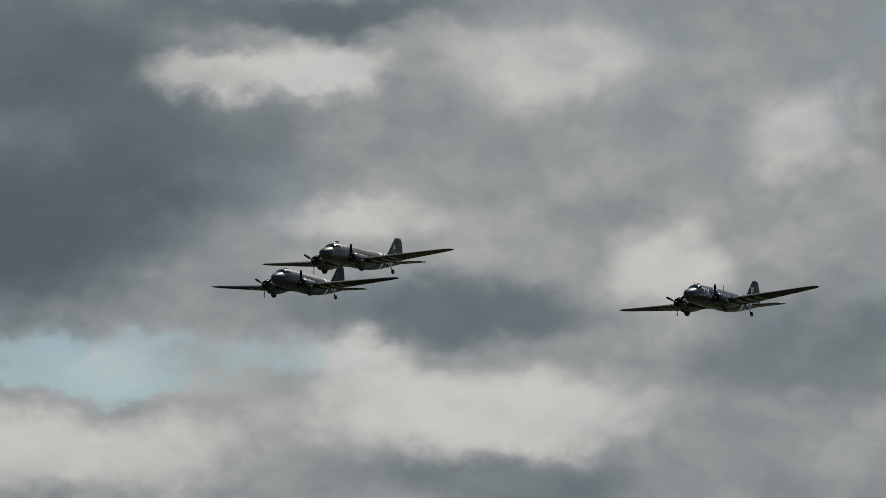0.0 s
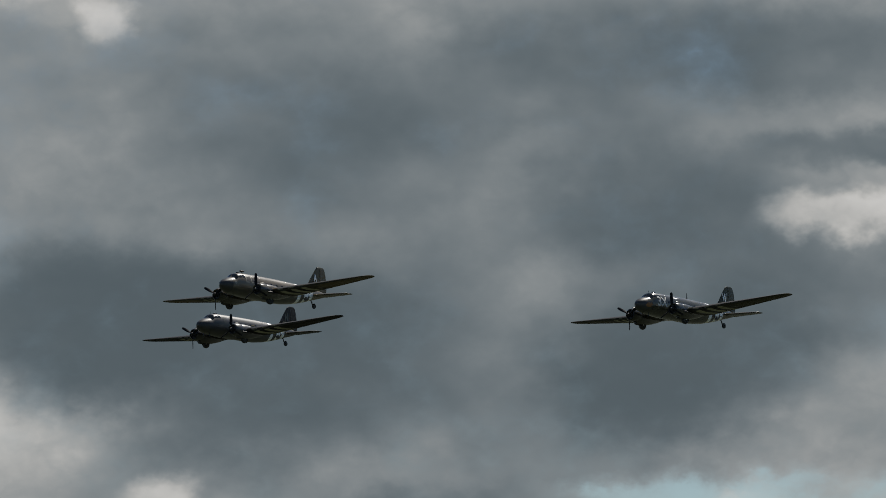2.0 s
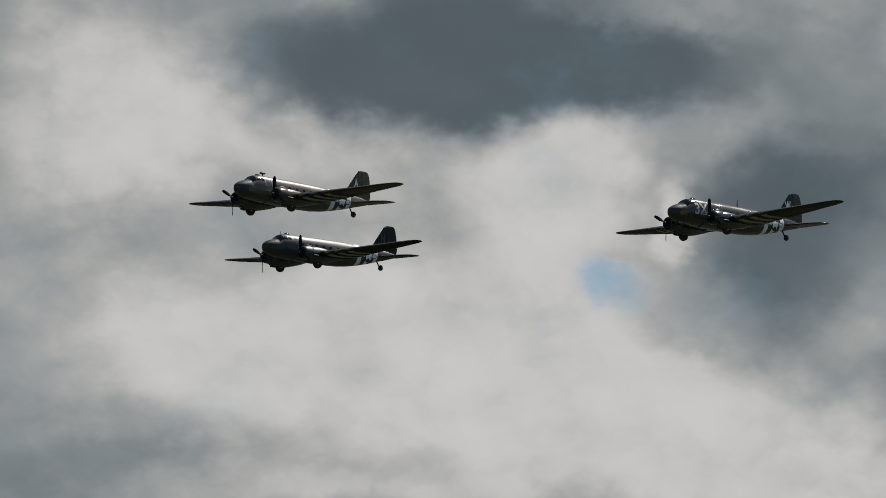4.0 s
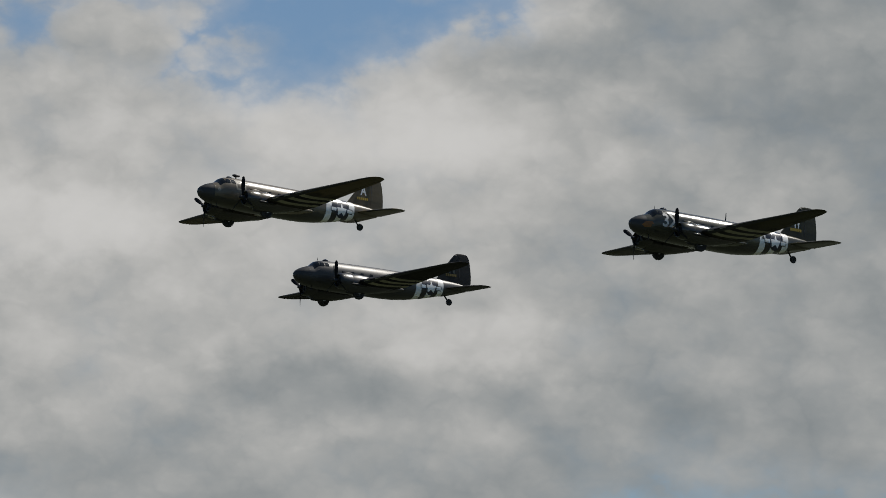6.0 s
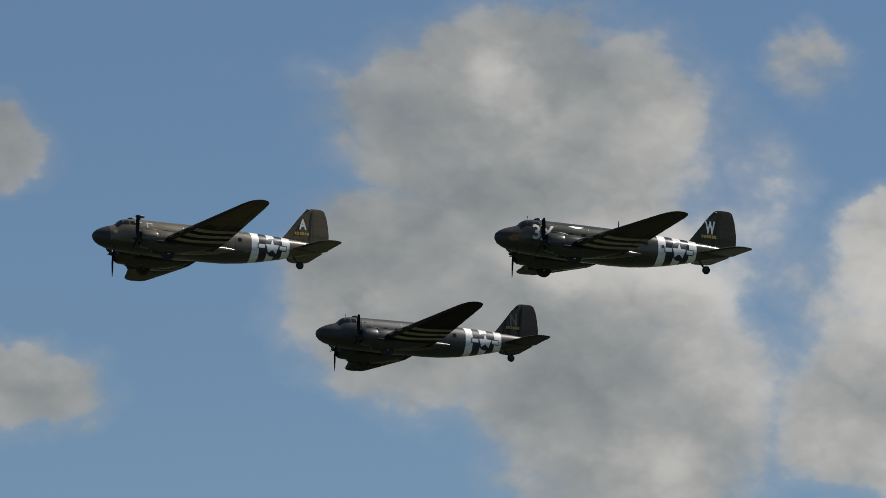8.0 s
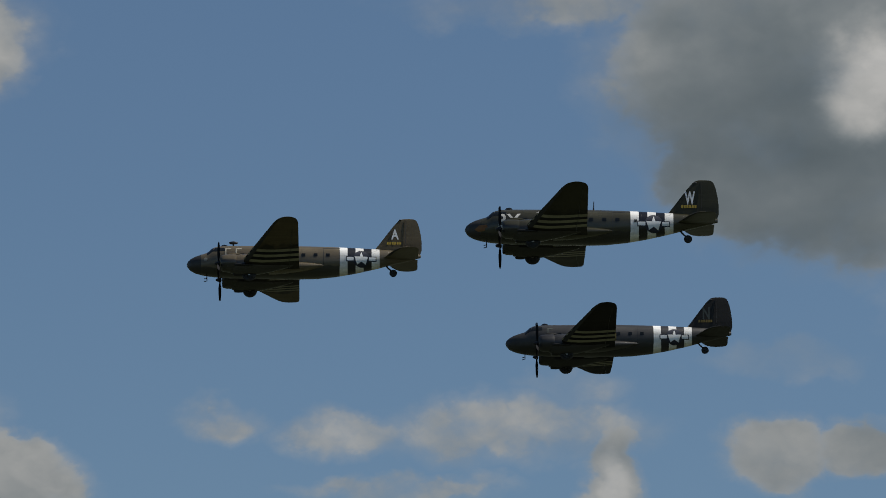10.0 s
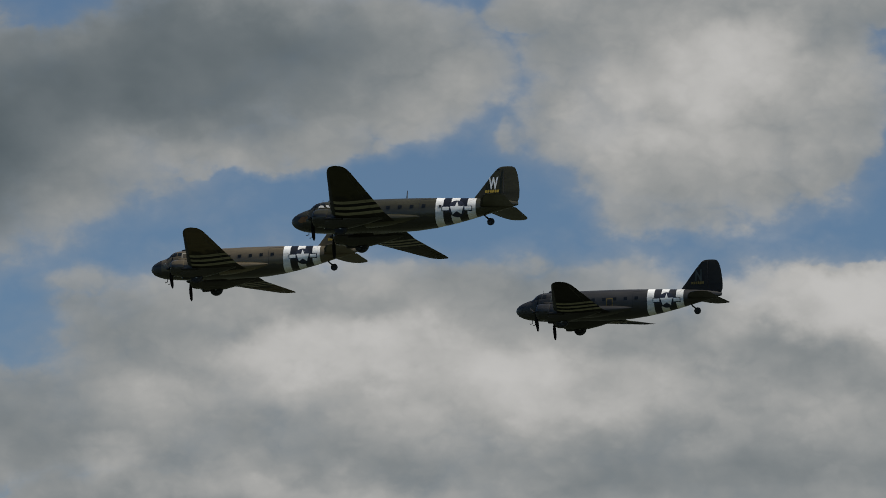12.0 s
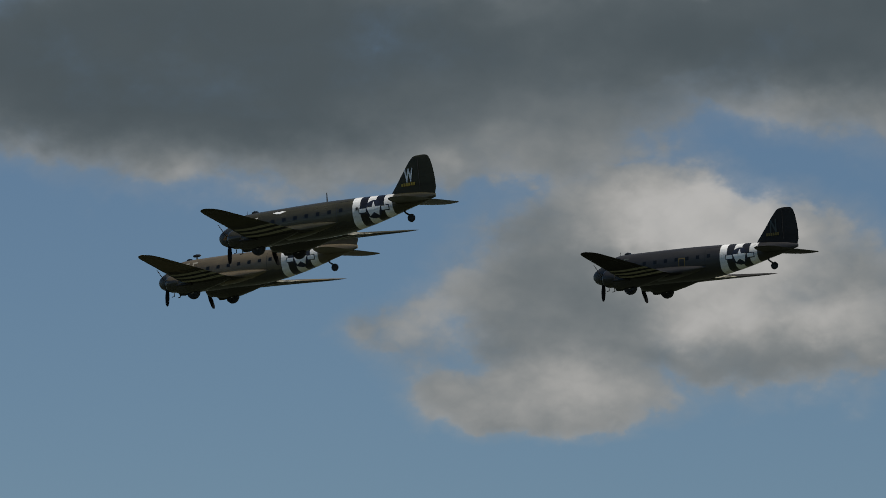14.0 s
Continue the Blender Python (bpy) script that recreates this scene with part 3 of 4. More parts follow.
def wing_stations(side):
    rows = [(0.6, 4.65, 4.44, -0.88), (4.2, 4.65, 4.40, -0.88)]
    tip = ((13.2, 1.0), (13.8, 0.95), (14.2, 0.85), (14.45, 0.69), (14.6, 0.46), (14.68, 0.20))
    for x in (6.0, 8.0, 10.0, 12.0):
        le = 4.65 + (x - 4.2) * math.tan(radians(15.2))
        rows.append((x, le, 9.06 - (x - 4.2) * 0.004 - le, -0.88 + (x - 4.2) * math.tan(radians(4.9))))
    for x, k in tip:
        le = 4.65 + (x - 4.2) * math.tan(radians(15.2))
        ch = 9.06 - (x - 4.2) * 0.004 - le
        rows.append((x, le + ch * (1 - k) * 0.55, ch * k, -0.88 + (x - 4.2) * math.tan(radians(4.9))))
    return [(side * x, le, ch, z, 1.0 - 0.33 * max(0, x - 4.2) / 10) for x, le, ch, z in rows]


def boot(stations, thick, symmetric=False, twist=2.0):
    """A rubber strip wrapped round a leading edge."""
    rings = []
    for sp, le, ch, z, *t in stations:
        k = (t[0] if t else 1.0) * thick
        ring = []
        for u, v in ((0.085, 0.043), (0.02, 0.022), (-0.004, 0.004), (0.02, -0.016), (0.085, -0.028)):
            if symmetric:
                v = math.copysign(0.65 * abs(v), v)
            ring.append((sp, -(le + u * ch), z + v * ch * k * 1.05 + (0.25 - u) * ch * math.tan(radians(twist))))
        rings.append(ring)
    return loft(rings)


def flat_shape(points, cuts=3):
    """A flat polygon in (distance aft, height), triangulated and cut finer, to be laid on a skin."""
    bm = bmesh.new()
    f = bm.faces.new([bm.verts.new((0, y, z)) for y, z in points])
    bmesh.ops.triangulate(bm, faces=[f])
    for _ in range(cuts):
        bmesh.ops.subdivide_edges(bm, edges=[e for e in bm.edges if e.calc_length() > 0.12], cuts=1)
        bmesh.ops.triangulate(bm, faces=bm.faces)
    return bm


def lay(bm, side, proud, fin=False):
    """Lay a flat shape on the fuselage's or the fin's side."""
    for v in bm.verts:
        s, z = v.co.y, v.co.z
        x = fin_x(s, z) if fin else skin_x(s, z)
        v.co = (side * (x + proud), -s, z)
    return bm


def disc(s, z, r, n=28):
    return [(s + r * math.cos(2 * math.pi * k / n), z + r * math.sin(2 * math.pi * k / n)) for k in range(n)]


def star(s, z, r):
    return [(s + (r if k % 2 == 0 else r * 0.39) * math.sin(math.pi * k / 5), z + (r if k % 2 == 0 else r * 0.39) * math.cos(math.pi * k / 5)) for k in range(10)]


def box_shape(s0, s1, z0, z1):
    return [(s0, z0), (s1, z0), (s1, z1), (s0, z1)]


# fin outline: height, leading edge, trailing edge
FIN = ((0.45, 14.7, 18.80), (0.85, 15.1, 18.93), (1.5, 15.62, 18.93), (2.1, 16.08, 18.86), (2.7, 16.54, 18.75), (3.04, 16.83, 18.64), (3.25, 17.03, 18.54), (3.36, 17.18, 18.42), (3.42, 17.34, 18.24), (3.44, 17.53, 17.98))


def fin_edges(z):
    for a, b in zip(FIN, FIN[1:]):
        if z <= b[0]:
            k = max(0, (z - a[0]) / (b[0] - a[0]))
            return a[1] + (b[1] - a[1]) * k, a[2] + (b[2] - a[2]) * k
    return FIN[-1][1:]


def fin_x(s, z):
    le, te = fin_edges(z)
    u = min(1, max(0, (s - le) / (te - le)))
    half = [(1.0, 0.0), (0.8, 0.022), (0.55, 0.050), (0.32, 0.062), (0.16, 0.055), (0.07, 0.040), (0.02, 0.022), (0.0, 0.0)]
    for a, b in zip(half, half[1:]):
        if u >= b[0]:
            k = (u - b[0]) / (a[0] - b[0])
            return (b[1] + (a[1] - b[1]) * k) * 0.65 * (te - le) * 1.0
    return 0.0


def letters(text, size, s, z, side, fin, stretch=1.0, bold=0.03):
    """Painted letters from the built-in font, laid on the skin: s is their middle, z their foot."""
    cu = bpy.data.curves.new("letters", "FONT")
    cu.body, cu.size, cu.align_x, cu.offset = text, size, "CENTER", size * bold
    tmp = bpy.data.objects.new("letters", cu)
    scene.collection.objects.link(tmp)
    me = bpy.data.meshes.new_from_object(tmp.evaluated_get(bpy.context.evaluated_depsgraph_get()))
    bpy.data.objects.remove(tmp)
    bm = bmesh.new()
    bm.from_mesh(me)
    bmesh.ops.triangulate(bm, faces=bm.faces)
    for _ in range(3):
        bmesh.ops.subdivide_edges(bm, edges=[e for e in bm.edges if e.calc_length() > 0.15], cuts=1)
        bmesh.ops.triangulate(bm, faces=bm.faces)
    for v in bm.verts:
        # read from the port side the nose is on the left
        a, h = v.co.x * stretch, v.co.y
        v.co = (0, s + (a if side < 0 else -a), z + h)
    return lay(bm, side, 0.014, fin)


# ---- the aircraft ----
def propeller(parent, x):
    hub = part("propeller", turned([(0.34, 0.02), (0.30, 0.09), (0.16, 0.15), (0.0, 0.17), (-0.12, 0.20), (-0.14, 0.02)], (0, 0, 0), 14), DARK_METAL, parent, "black three-bladed propeller")
    for k in range(3):
        rings = []
        for r, ch, th, tw in ((0.12, 0.11, 0.10, 65), (0.35, 0.17, 0.09, 58), (0.7, 0.31, 0.075, 48), (1.1, 0.35, 0.06, 40), (1.5, 0.31, 0.045, 34), (1.68, 0.24, 0.03, 32), (1.77, 0.10, 0.02, 31)):
            a = -radians(tw)
            ring = []
            for j in range(8):
                b = 2 * math.pi * j / 8
                u, v = ch / 2 * math.cos(b), th / 2 * math.sin(b)
                ring.append(Matrix.Rotation(2 * math.pi * k / 3, 3, "Y") @ Vector((u * math.cos(a) - v * math.sin(a), u * math.sin(a) + v * math.cos(a), -r)))
            rings.append(ring)
        part("blade", loft(rings), PROP_BLACK, hub)
    hub.matrix_basis = pose(x, -2.62, -0.86)
    return hub


def aircraft(paint, label, tail_letter, tail_mat, nose_code, mast, dome, exit_frame):
    base = new("transport_aircraft")
    base.empty_display_size = 2
    tagged(base, label, "aircraft", "formation of transport aircraft", "thing")
    # lower tone: two-tone paint, darkened further to imitate shade on the underside
    top, belly_shading, rough = paint
    skin = aircraft_paint("fuselage_paint", top, belly_shading, rough, "y", 12.30, 0.645, gloss=0.6)
    # white wing bands dulled to buff, imitating worn paint in the wing's shade
    wing = aircraft_paint("wing_paint", top, belly_shading, rough + 0.30, "x", 4.25, 0.60, 0.8, 0.04, (0.33, 0.315, 0.24))
    tail = aircraft_paint("tail_paint", top, belly_shading, rough + 0.12, gloss=0.2)
    pod = aircraft_paint("nacelle_paint", top, belly_shading, max(0.2, rough - 0.08), gloss=0.6)
    # fillet's lower part coloured lighter, as though it caught the sun
    fillet = aircraft_paint("lit_fillet_paint", top, [c * 1.3 for c in top], rough - 0.06, gloss=0.5)
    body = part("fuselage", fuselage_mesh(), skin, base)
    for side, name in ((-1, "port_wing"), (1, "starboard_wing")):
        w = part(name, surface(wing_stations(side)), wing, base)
        part("deicer_boot", boot([r for r in wing_stations(side) if 4.1 < abs(r[0]) < 14.3], 1.5), RUBBER, w, "black rubber strip on the leading edge")
        # hinge gaps of aileron and flap
        for a, b, k in ((8.6, 13.3, 0.80), (1.4, 8.5, 0.82)):
            rows = wing_stations(side)

            def at(x):
                for p, q in zip(rows, rows[1:]):
                    if abs(p[0]) <= x <= abs(q[0]):
                        t = (x - abs(p[0])) / (abs(q[0]) - abs(p[0]))
                        return [m + (n - m) * t for m, n in zip(p, q)]
            pts = []
            for i in range(9):
                sx, le, ch, z, th = at(a + (b - a) * i / 8)
                pts.append((sx, -(le + k * ch), z - 0.013 * ch * th * 1.5 - (k - 0.25) * ch * math.tan(radians(2.0)) - 0.004))
            part("aileron_gap" if a > 8 else "flap_gap", tube(pts, 0.014, 5), BLACK, w)
        # fillet between wing and fuselage
        rings = []
        for i in range(9):
            k = i / 8
            s = 6.6 + 4.7 * k
            zz, r = -0.80 + 0.20 * k * k, 0.86 * (1 - k * k) ** 0.9 + 0.02
            rings.append([(side * (1.0 + r * math.cos(2 * math.pi * j / 16)), -s, zz + r * 0.60 * math.sin(2 * math.pi * j / 16)) for j in range(16)])
        part("wing_fillet", loft(rings), fillet, base)
        rows = [(side * x, le, ch, 0.10) for x, le, ch in ((0.25, 15.75, 2.85), (1.5, 16.15, 2.45), (2.8, 16.55, 2.08), (3.5, 16.85, 1.78), (3.9, 17.1, 1.42), (4.1, 17.38, 0.98), (4.2, 17.75, 0.4))]
        plane = part("tailplane", surface(rows, False, True, 1.5, 0.0), tail, base)
        part("deicer_boot", boot(rows[1:5], 1.5, True, 0.0), RUBBER, plane, "black rubber strip on the leading edge")
    fin = part("fin", surface([(z, le, te - le, 0) for z, le, te in FIN], True, True, 1.0), tail, base)
    for side in (-1, 1):
        hinge = [(side * (fin_x(17.62, z) + 0.004), -17.62, z) for z in (0.95, 1.5, 2.1, 2.7, 3.0, 3.3)]
        part("rudder_gap", tube(hinge, 0.018, 5), BLACK, fin)
        part("tail_letter", letters(tail_letter, 1.12 if tail_letter == "A" else 1.38, 16.78, 1.76 if tail_letter == "A" else 1.60, side, True, {"A": 0.72, "W": 0.50, "N": 0.62}[tail_letter]), tail_mat, fin, "painted letter %s" % tail_letter)
        for i in range(6):   # serial number
            s = 16.12 + i * 0.20
            part("serial_bar", lay(flat_shape(box_shape(s, s + 0.15, 1.30, 1.52), 2), side, 0.014, True), OCHRE_BAR if tail_mat is LETTER_DIM else YELLOW, fin, "yellow painted bar")
        # insignia on the side bands
        s, z = 14.05, -0.06
        part("insignia_bar", lay(flat_shape(box_shape(s - 1.22, s + 1.22, z - 0.22, z + 0.20)), side, 0.012), NAVY, body, "navy border of the insignia")
        part("insignia_disc", lay(flat_shape(disc(s, z, 0.68)), side, 0.018), NAVY, body, "navy disc of the insignia")
        for a, b in ((-1.16, -0.62), (0.62, 1.16)):
            part("insignia_panel", lay(flat_shape(box_shape(s + a, s + b, z - 0.155, z + 0.135)), side, 0.026), WHITE, body, "white bar of the insignia")
        part("insignia_star", lay(flat_shape(star(s, z, 0.58)), side, 0.026), WHITE, body, "white five-pointed star")
        for i in range(8):   # cabin windows
            ws = 4.5 + i * 0.98
            part("cabin_window", lay(flat_shape(box_shape(ws - 0.15, ws + 0.15, 0.08, 0.36), 2), side, 0.012), GLASS, body)
        if exit_frame and side < 0:
            for a, b, c, d in ((8.62, 9.22, 0.22, 0.29), (8.62, 9.22, -0.43, -0.36), (8.62, 8.69, -0.43, 0.29), (9.15, 9.22, -0.43, 0.29)):
                part("exit_outline", lay(flat_shape(box_shape(a, b, c, d), 3), side, 0.018), OCHRE_BAR, body, "dull yellow outline of the exit hatch")
            part("exit_hatch", lay(flat_shape(box_shape(8.71, 9.13, -0.34, 0.20), 3), side, 0.022), BLACK, body, "dark exit hatch")
        # cargo door joint
        for a, b, c, d in ((11.0, 11.03, -0.75, 0.85), (12.3, 12.33, -0.7, 0.85), (11.0, 12.33, 0.83, 0.86)):
            part("door_joint", lay(flat_shape(box_shape(a, b, c, d), 3), side, 0.008), BLACK, body)
        # cockpit side panes and windscreen
        part("cockpit_pane", lay(flat_shape([(2.12, 0.60), (2.62, 0.60), (2.62, 0.96), (2.30, 0.96)], 3), side, 0.012), GLASS, body)
        part("cockpit_pane", lay(flat_shape([(2.70, 0.62), (3.10, 0.62), (3.06, 0.93), (2.70, 0.96)], 3), side, 0.012), GLASS, body)
        bm = bmesh.new()
        grid = []
        for i in range(6):
            s_ = 1.66 + 0.52 * i / 5
            w_, t_, b_ = section(s_)
            c_, h_ = (t_ + b_) / 2, (t_ - b_) / 2
            line = []
            for j in range(7):
                x_ = 0.05 + (w_ * 0.84 - 0.05) * j / 6
                line.append(bm.verts.new((side * x_, -s_ + 0.012, c_ + h_ * (1 - (x_ / w_) ** POWER) ** (1 / POWER) + 0.014)))
            grid.append(line)
        for p, q in zip(grid, grid[1:]):
            for j in range(6):
                bm.faces.new((p[j], p[j + 1], q[j + 1], q[j]))
        part("windscreen_pane", bm, GLASS, body)
        # engine
        ex = side * 2.85
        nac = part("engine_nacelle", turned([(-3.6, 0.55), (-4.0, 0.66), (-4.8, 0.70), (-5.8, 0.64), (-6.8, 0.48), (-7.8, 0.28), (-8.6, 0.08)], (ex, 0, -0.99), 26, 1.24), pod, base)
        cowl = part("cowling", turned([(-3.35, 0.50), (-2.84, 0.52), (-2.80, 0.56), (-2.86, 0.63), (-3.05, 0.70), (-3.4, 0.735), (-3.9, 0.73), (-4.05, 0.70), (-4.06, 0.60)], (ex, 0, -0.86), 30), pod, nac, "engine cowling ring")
        part("engine", turned([(-2.95, 0.05), (-2.88, 0.22), (-3.0, 0.30), (-3.02, 0.50), (-3.3, 0.50)], (ex, 0, -0.86), 18), DARK_METAL, nac, "dark radial engine")
        part("exhaust_pipe", tube([(ex + side * 0.60, -3.9, -1.1), (ex + side * 0.76, -4.3, -1.13), (ex + side * 0.76, -5.0, -1.15), (ex + side * 0.74, -5.4, -1.17)], 0.10, 10), DARK_METAL, nac)
        part("oil_cooler", turned([(-3.75, 0.14), (-3.8, 0.22), (-4.2, 0.25), (-4.6, 0.2), (-4.9, 0.06)], (ex, 0, -1.68), 14), DARK_METAL, nac)
        part("air_scoop", turned([(-3.3, 0.10), (-3.4, 0.17), (-3.9, 0.17), (-4.5, 0.05)], (ex, 0, -0.16), 12), tail, nac)
        wheel = part("main_wheel", turned([(-0.16, 0.30), (-0.19, 0.45), (-0.13, 0.56), (0.0, 0.59), (0.13, 0.56), (0.19, 0.45), (0.16, 0.30)], (ex, -5.05, -1.74), 26, 1.0, "x"), RUBBER, base, "half-retracted main wheel")
        part("wheel_rim", turned([(-0.165, 0.08), (-0.14, 0.29), (0.14, 0.29), (0.165, 0.08)], (ex, -5.05, -1.74), 18, 1.0, "x"), METAL, wheel)
        part("landing_strut", tube([(ex + side * 0.24, -5.05, -1.74), (ex + side * 0.26, -5.5, -1.2), (ex + side * 0.2, -5.9, -0.95)], 0.06, 8), DARK_METAL, base)
        part("pitot_mast", tube([(side * 0.42, -1.62, -1.02), (side * 0.44, -1.62, -1.52), (side * 0.44, -1.40, -1.55)], 0.04, 7), DARK_METAL, base)
    tw = part("tail_wheel", turned([(-0.09, 0.10), (-0.11, 0.20), (-0.07, 0.29), (0, 0.31), (0.07, 0.29), (0.11, 0.20), (0.09, 0.10)], (0, -16.62, -1.05), 20, 1.0, "x"), RUBBER, base)
    part("tail_strut", tube([(0, -15.95, -0.30), (0.0, -16.2, -0.62), (0.14, -16.5, -0.86), (0.14, -16.62, -1.05)], 0.065, 8), DARK_METAL, tw)
    if mast:
        part("antenna_mast", tube([(0, -9.6, 1.1), (0, -9.63, 1.85)], [0.06, 0.03], 7), BLACK, base)
    if dome == "loop":
        part("antenna_fairing", tube([(0, -3.75, 1.15), (0, -3.75, 1.46)], 0.06, 8), BLACK, base)
        part("loop_antenna", turned([(-3.40, 0.04), (-3.48, 0.14), (-3.75, 0.19), (-4.05, 0.13), (-4.15, 0.03)], (0, 0, 1.52), 14, 0.7), BLACK, base)
        part("astrodome", turned([(-2.75, 0.05), (-2.85, 0.17), (-3.05, 0.22), (-3.25, 0.15), (-3.32, 0.03)], (0, 0, 1.20), 14, 0.8), GLASS, base)
    else:
        part("astrodome", turned([(-3.0, 0.05), (-3.08, 0.18), (-3.3, 0.25), (-3.52, 0.18), (-3.6, 0.05)], (0, 0, 1.20), 16, 0.85), GLASS, base)
        part("whip_antenna", tube([(0.1, -2.5, 1.1), (0.1, -2.55, 1.48)], 0.02, 6), BLACK, base)
    rings = []
    for s in (0.012, 0.06, 0.10, 0.2, 0.32, 0.5, 0.70, 0.95, 1.18):
        w, t_, b_ = section(max(s, 0.02))
        c_, h_ = (t_ + b_) / 2, (t_ - b_) / 2
        rings.append([((w + 0.006) * math.copysign(abs(math.cos(a)) ** (2 / POWER), math.cos(a)), -s, c_ + (h_ + 0.006) * math.copysign(abs(math.sin(a)) ** (2 / POWER), math.sin(a))) for a in [2 * math.pi * k / 32 for k in range(32)]])
    part("nose_cap", loft(rings), NOSE_BLACK, base, "dark painted nose cap")
    if mast:
        for side in (-1, 1):
            part("hatch_window", lay(flat_shape(box_shape(12.6, 12.8, 0.02, 0.24), 2), side, 0.014), BLACK, body, "small dark square window")
    # code on the nose
    for side in (-1, 1):
        if nose_code == "3X":
            part("nose_code", letters("3X", 1.5, 3.30, -0.34, side, False, 0.92, 0.02), FADED_WHITE, body, "white painted code 3X")
            part("nose_art", lay(flat_shape([(0.75, -0.42), (1.05, -0.12), (1.6, -0.10), (1.75, -0.3), (1.35, -0.38), (1.5, -0.56), (1.0, -0.6)], 3), side, 0.012), OCHRE, body, "ochre painted nose emblem")
            part("wing_badge", lay(flat_shape([(5.35, 0.86), (5.75, 0.93), (5.95, 0.88), (6.15, 0.93), (6.55, 0.86), (6.1, 0.74), (5.8, 0.74)], 3), side, 0.013), WHITE, body, "small white winged badge")
        elif nose_code == "bars":
            for a in (3.1, 3.95):
                for p in (box_shape(a, a + 0.12, 0.12, 0.86), box_shape(a, a + 0.5, 0.76, 0.88), box_shape(a, a + 0.5, 0.10, 0.22)):
                    part("nose_code_bar", lay(flat_shape(p, 3), side, 0.012), FADED, body, "faded painted bar")
            part("nose_emblem", lay(flat_shape(disc(1.55, -0.05, 0.15, 14), 2), side, 0.012), FADED, body, "pale round nose emblem")
        else:
            for p in (box_shape(3.5, 3.6, 0.15, 0.8), box_shape(3.5, 3.95, 0.7, 0.8), box_shape(3.5, 3.95, 0.15, 0.25)):
                part("nose_code_bar", lay(flat_shape(p, 3), side, 0.012), LETTER_DIM, body, "dim painted bar")
    part("tail_light", turned([(-17.1, 0.02), (-17.14, 0.06), (-17.3, 0.05), (-17.4, 0.01)], (0, 0, 3.25 if dome != "loop" else 3.35), 10), BLACK, fin)
    props = [propeller(base, 2.85), propeller(base, -2.85)]
    return base, props


NOSE_BLACK = plain("nose_cap_paint", (0.030, 0.028, 0.024), 0.5, 0, 0.4)
FADED_WHITE = plain("worn_white_paint", (0.55, 0.54, 0.50), 0.6, 0, 0.25, 6.0)
# second colour of each: underside paint with shade worked into it
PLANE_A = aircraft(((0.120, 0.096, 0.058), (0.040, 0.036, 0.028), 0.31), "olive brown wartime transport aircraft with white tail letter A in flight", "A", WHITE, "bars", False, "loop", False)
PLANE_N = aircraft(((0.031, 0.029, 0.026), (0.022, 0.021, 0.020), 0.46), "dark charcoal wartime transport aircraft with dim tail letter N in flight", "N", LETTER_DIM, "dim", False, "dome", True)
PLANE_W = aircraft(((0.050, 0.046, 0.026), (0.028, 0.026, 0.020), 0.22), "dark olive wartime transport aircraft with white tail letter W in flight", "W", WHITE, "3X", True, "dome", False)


# ---- the small distant jet ----
# stands in for a far airliner: scaled down and set nearer
def distant_jet():
    base = tagged(new("distant_airliner"), "scaled-down white airliner far below the clouds in level flight", "aircraft", "", "thing")
    white = plain("jet_white", (0.78, 0.78, 0.77), 0.35, 0, 0.05)
    part("fuselage", turned([(0.0, 0.05), (-0.4, 0.35), (-1.2, 0.62), (-2.2, 0.75), (-7.0, 0.75), (-9.0, 0.5), (-10.6, 0.15), (-10.8, 0.03)], (0, 0, 0), 16), white, base)
    for side, nm in ((-1, "port_wing"), (1, "starboard_wing")):
        part(nm, surface([(side * x, le, ch, -0.35 + 0.05 * x) for x, le, ch in ((0.4, 4.4, 2.3), (3.0, 5.3, 1.5), (5.0, 6.0, 0.9), (5.2, 6.2, 0.4))]), white, base)
        part("jet_engine", turned([(-6.9, 0.22), (-7.0, 0.33), (-8.0, 0.34), (-8.8, 0.2)], (side * 1.15, 0, 0.3), 12), METAL, base)
        part("tailplane", surface([(side * x, le, ch, 1.9) for x, le, ch in ((0.05, 9.6, 1.2), (2.1, 10.3, 0.6))]), white, base)
    part("fin", surface([(z, le, ch, 0) for z, le, ch in ((0.3, 8.2, 2.2), (2.0, 9.6, 1.3))], True, True), BLACK, base, "dark painted fin")
    return base


JET = distant_jet()


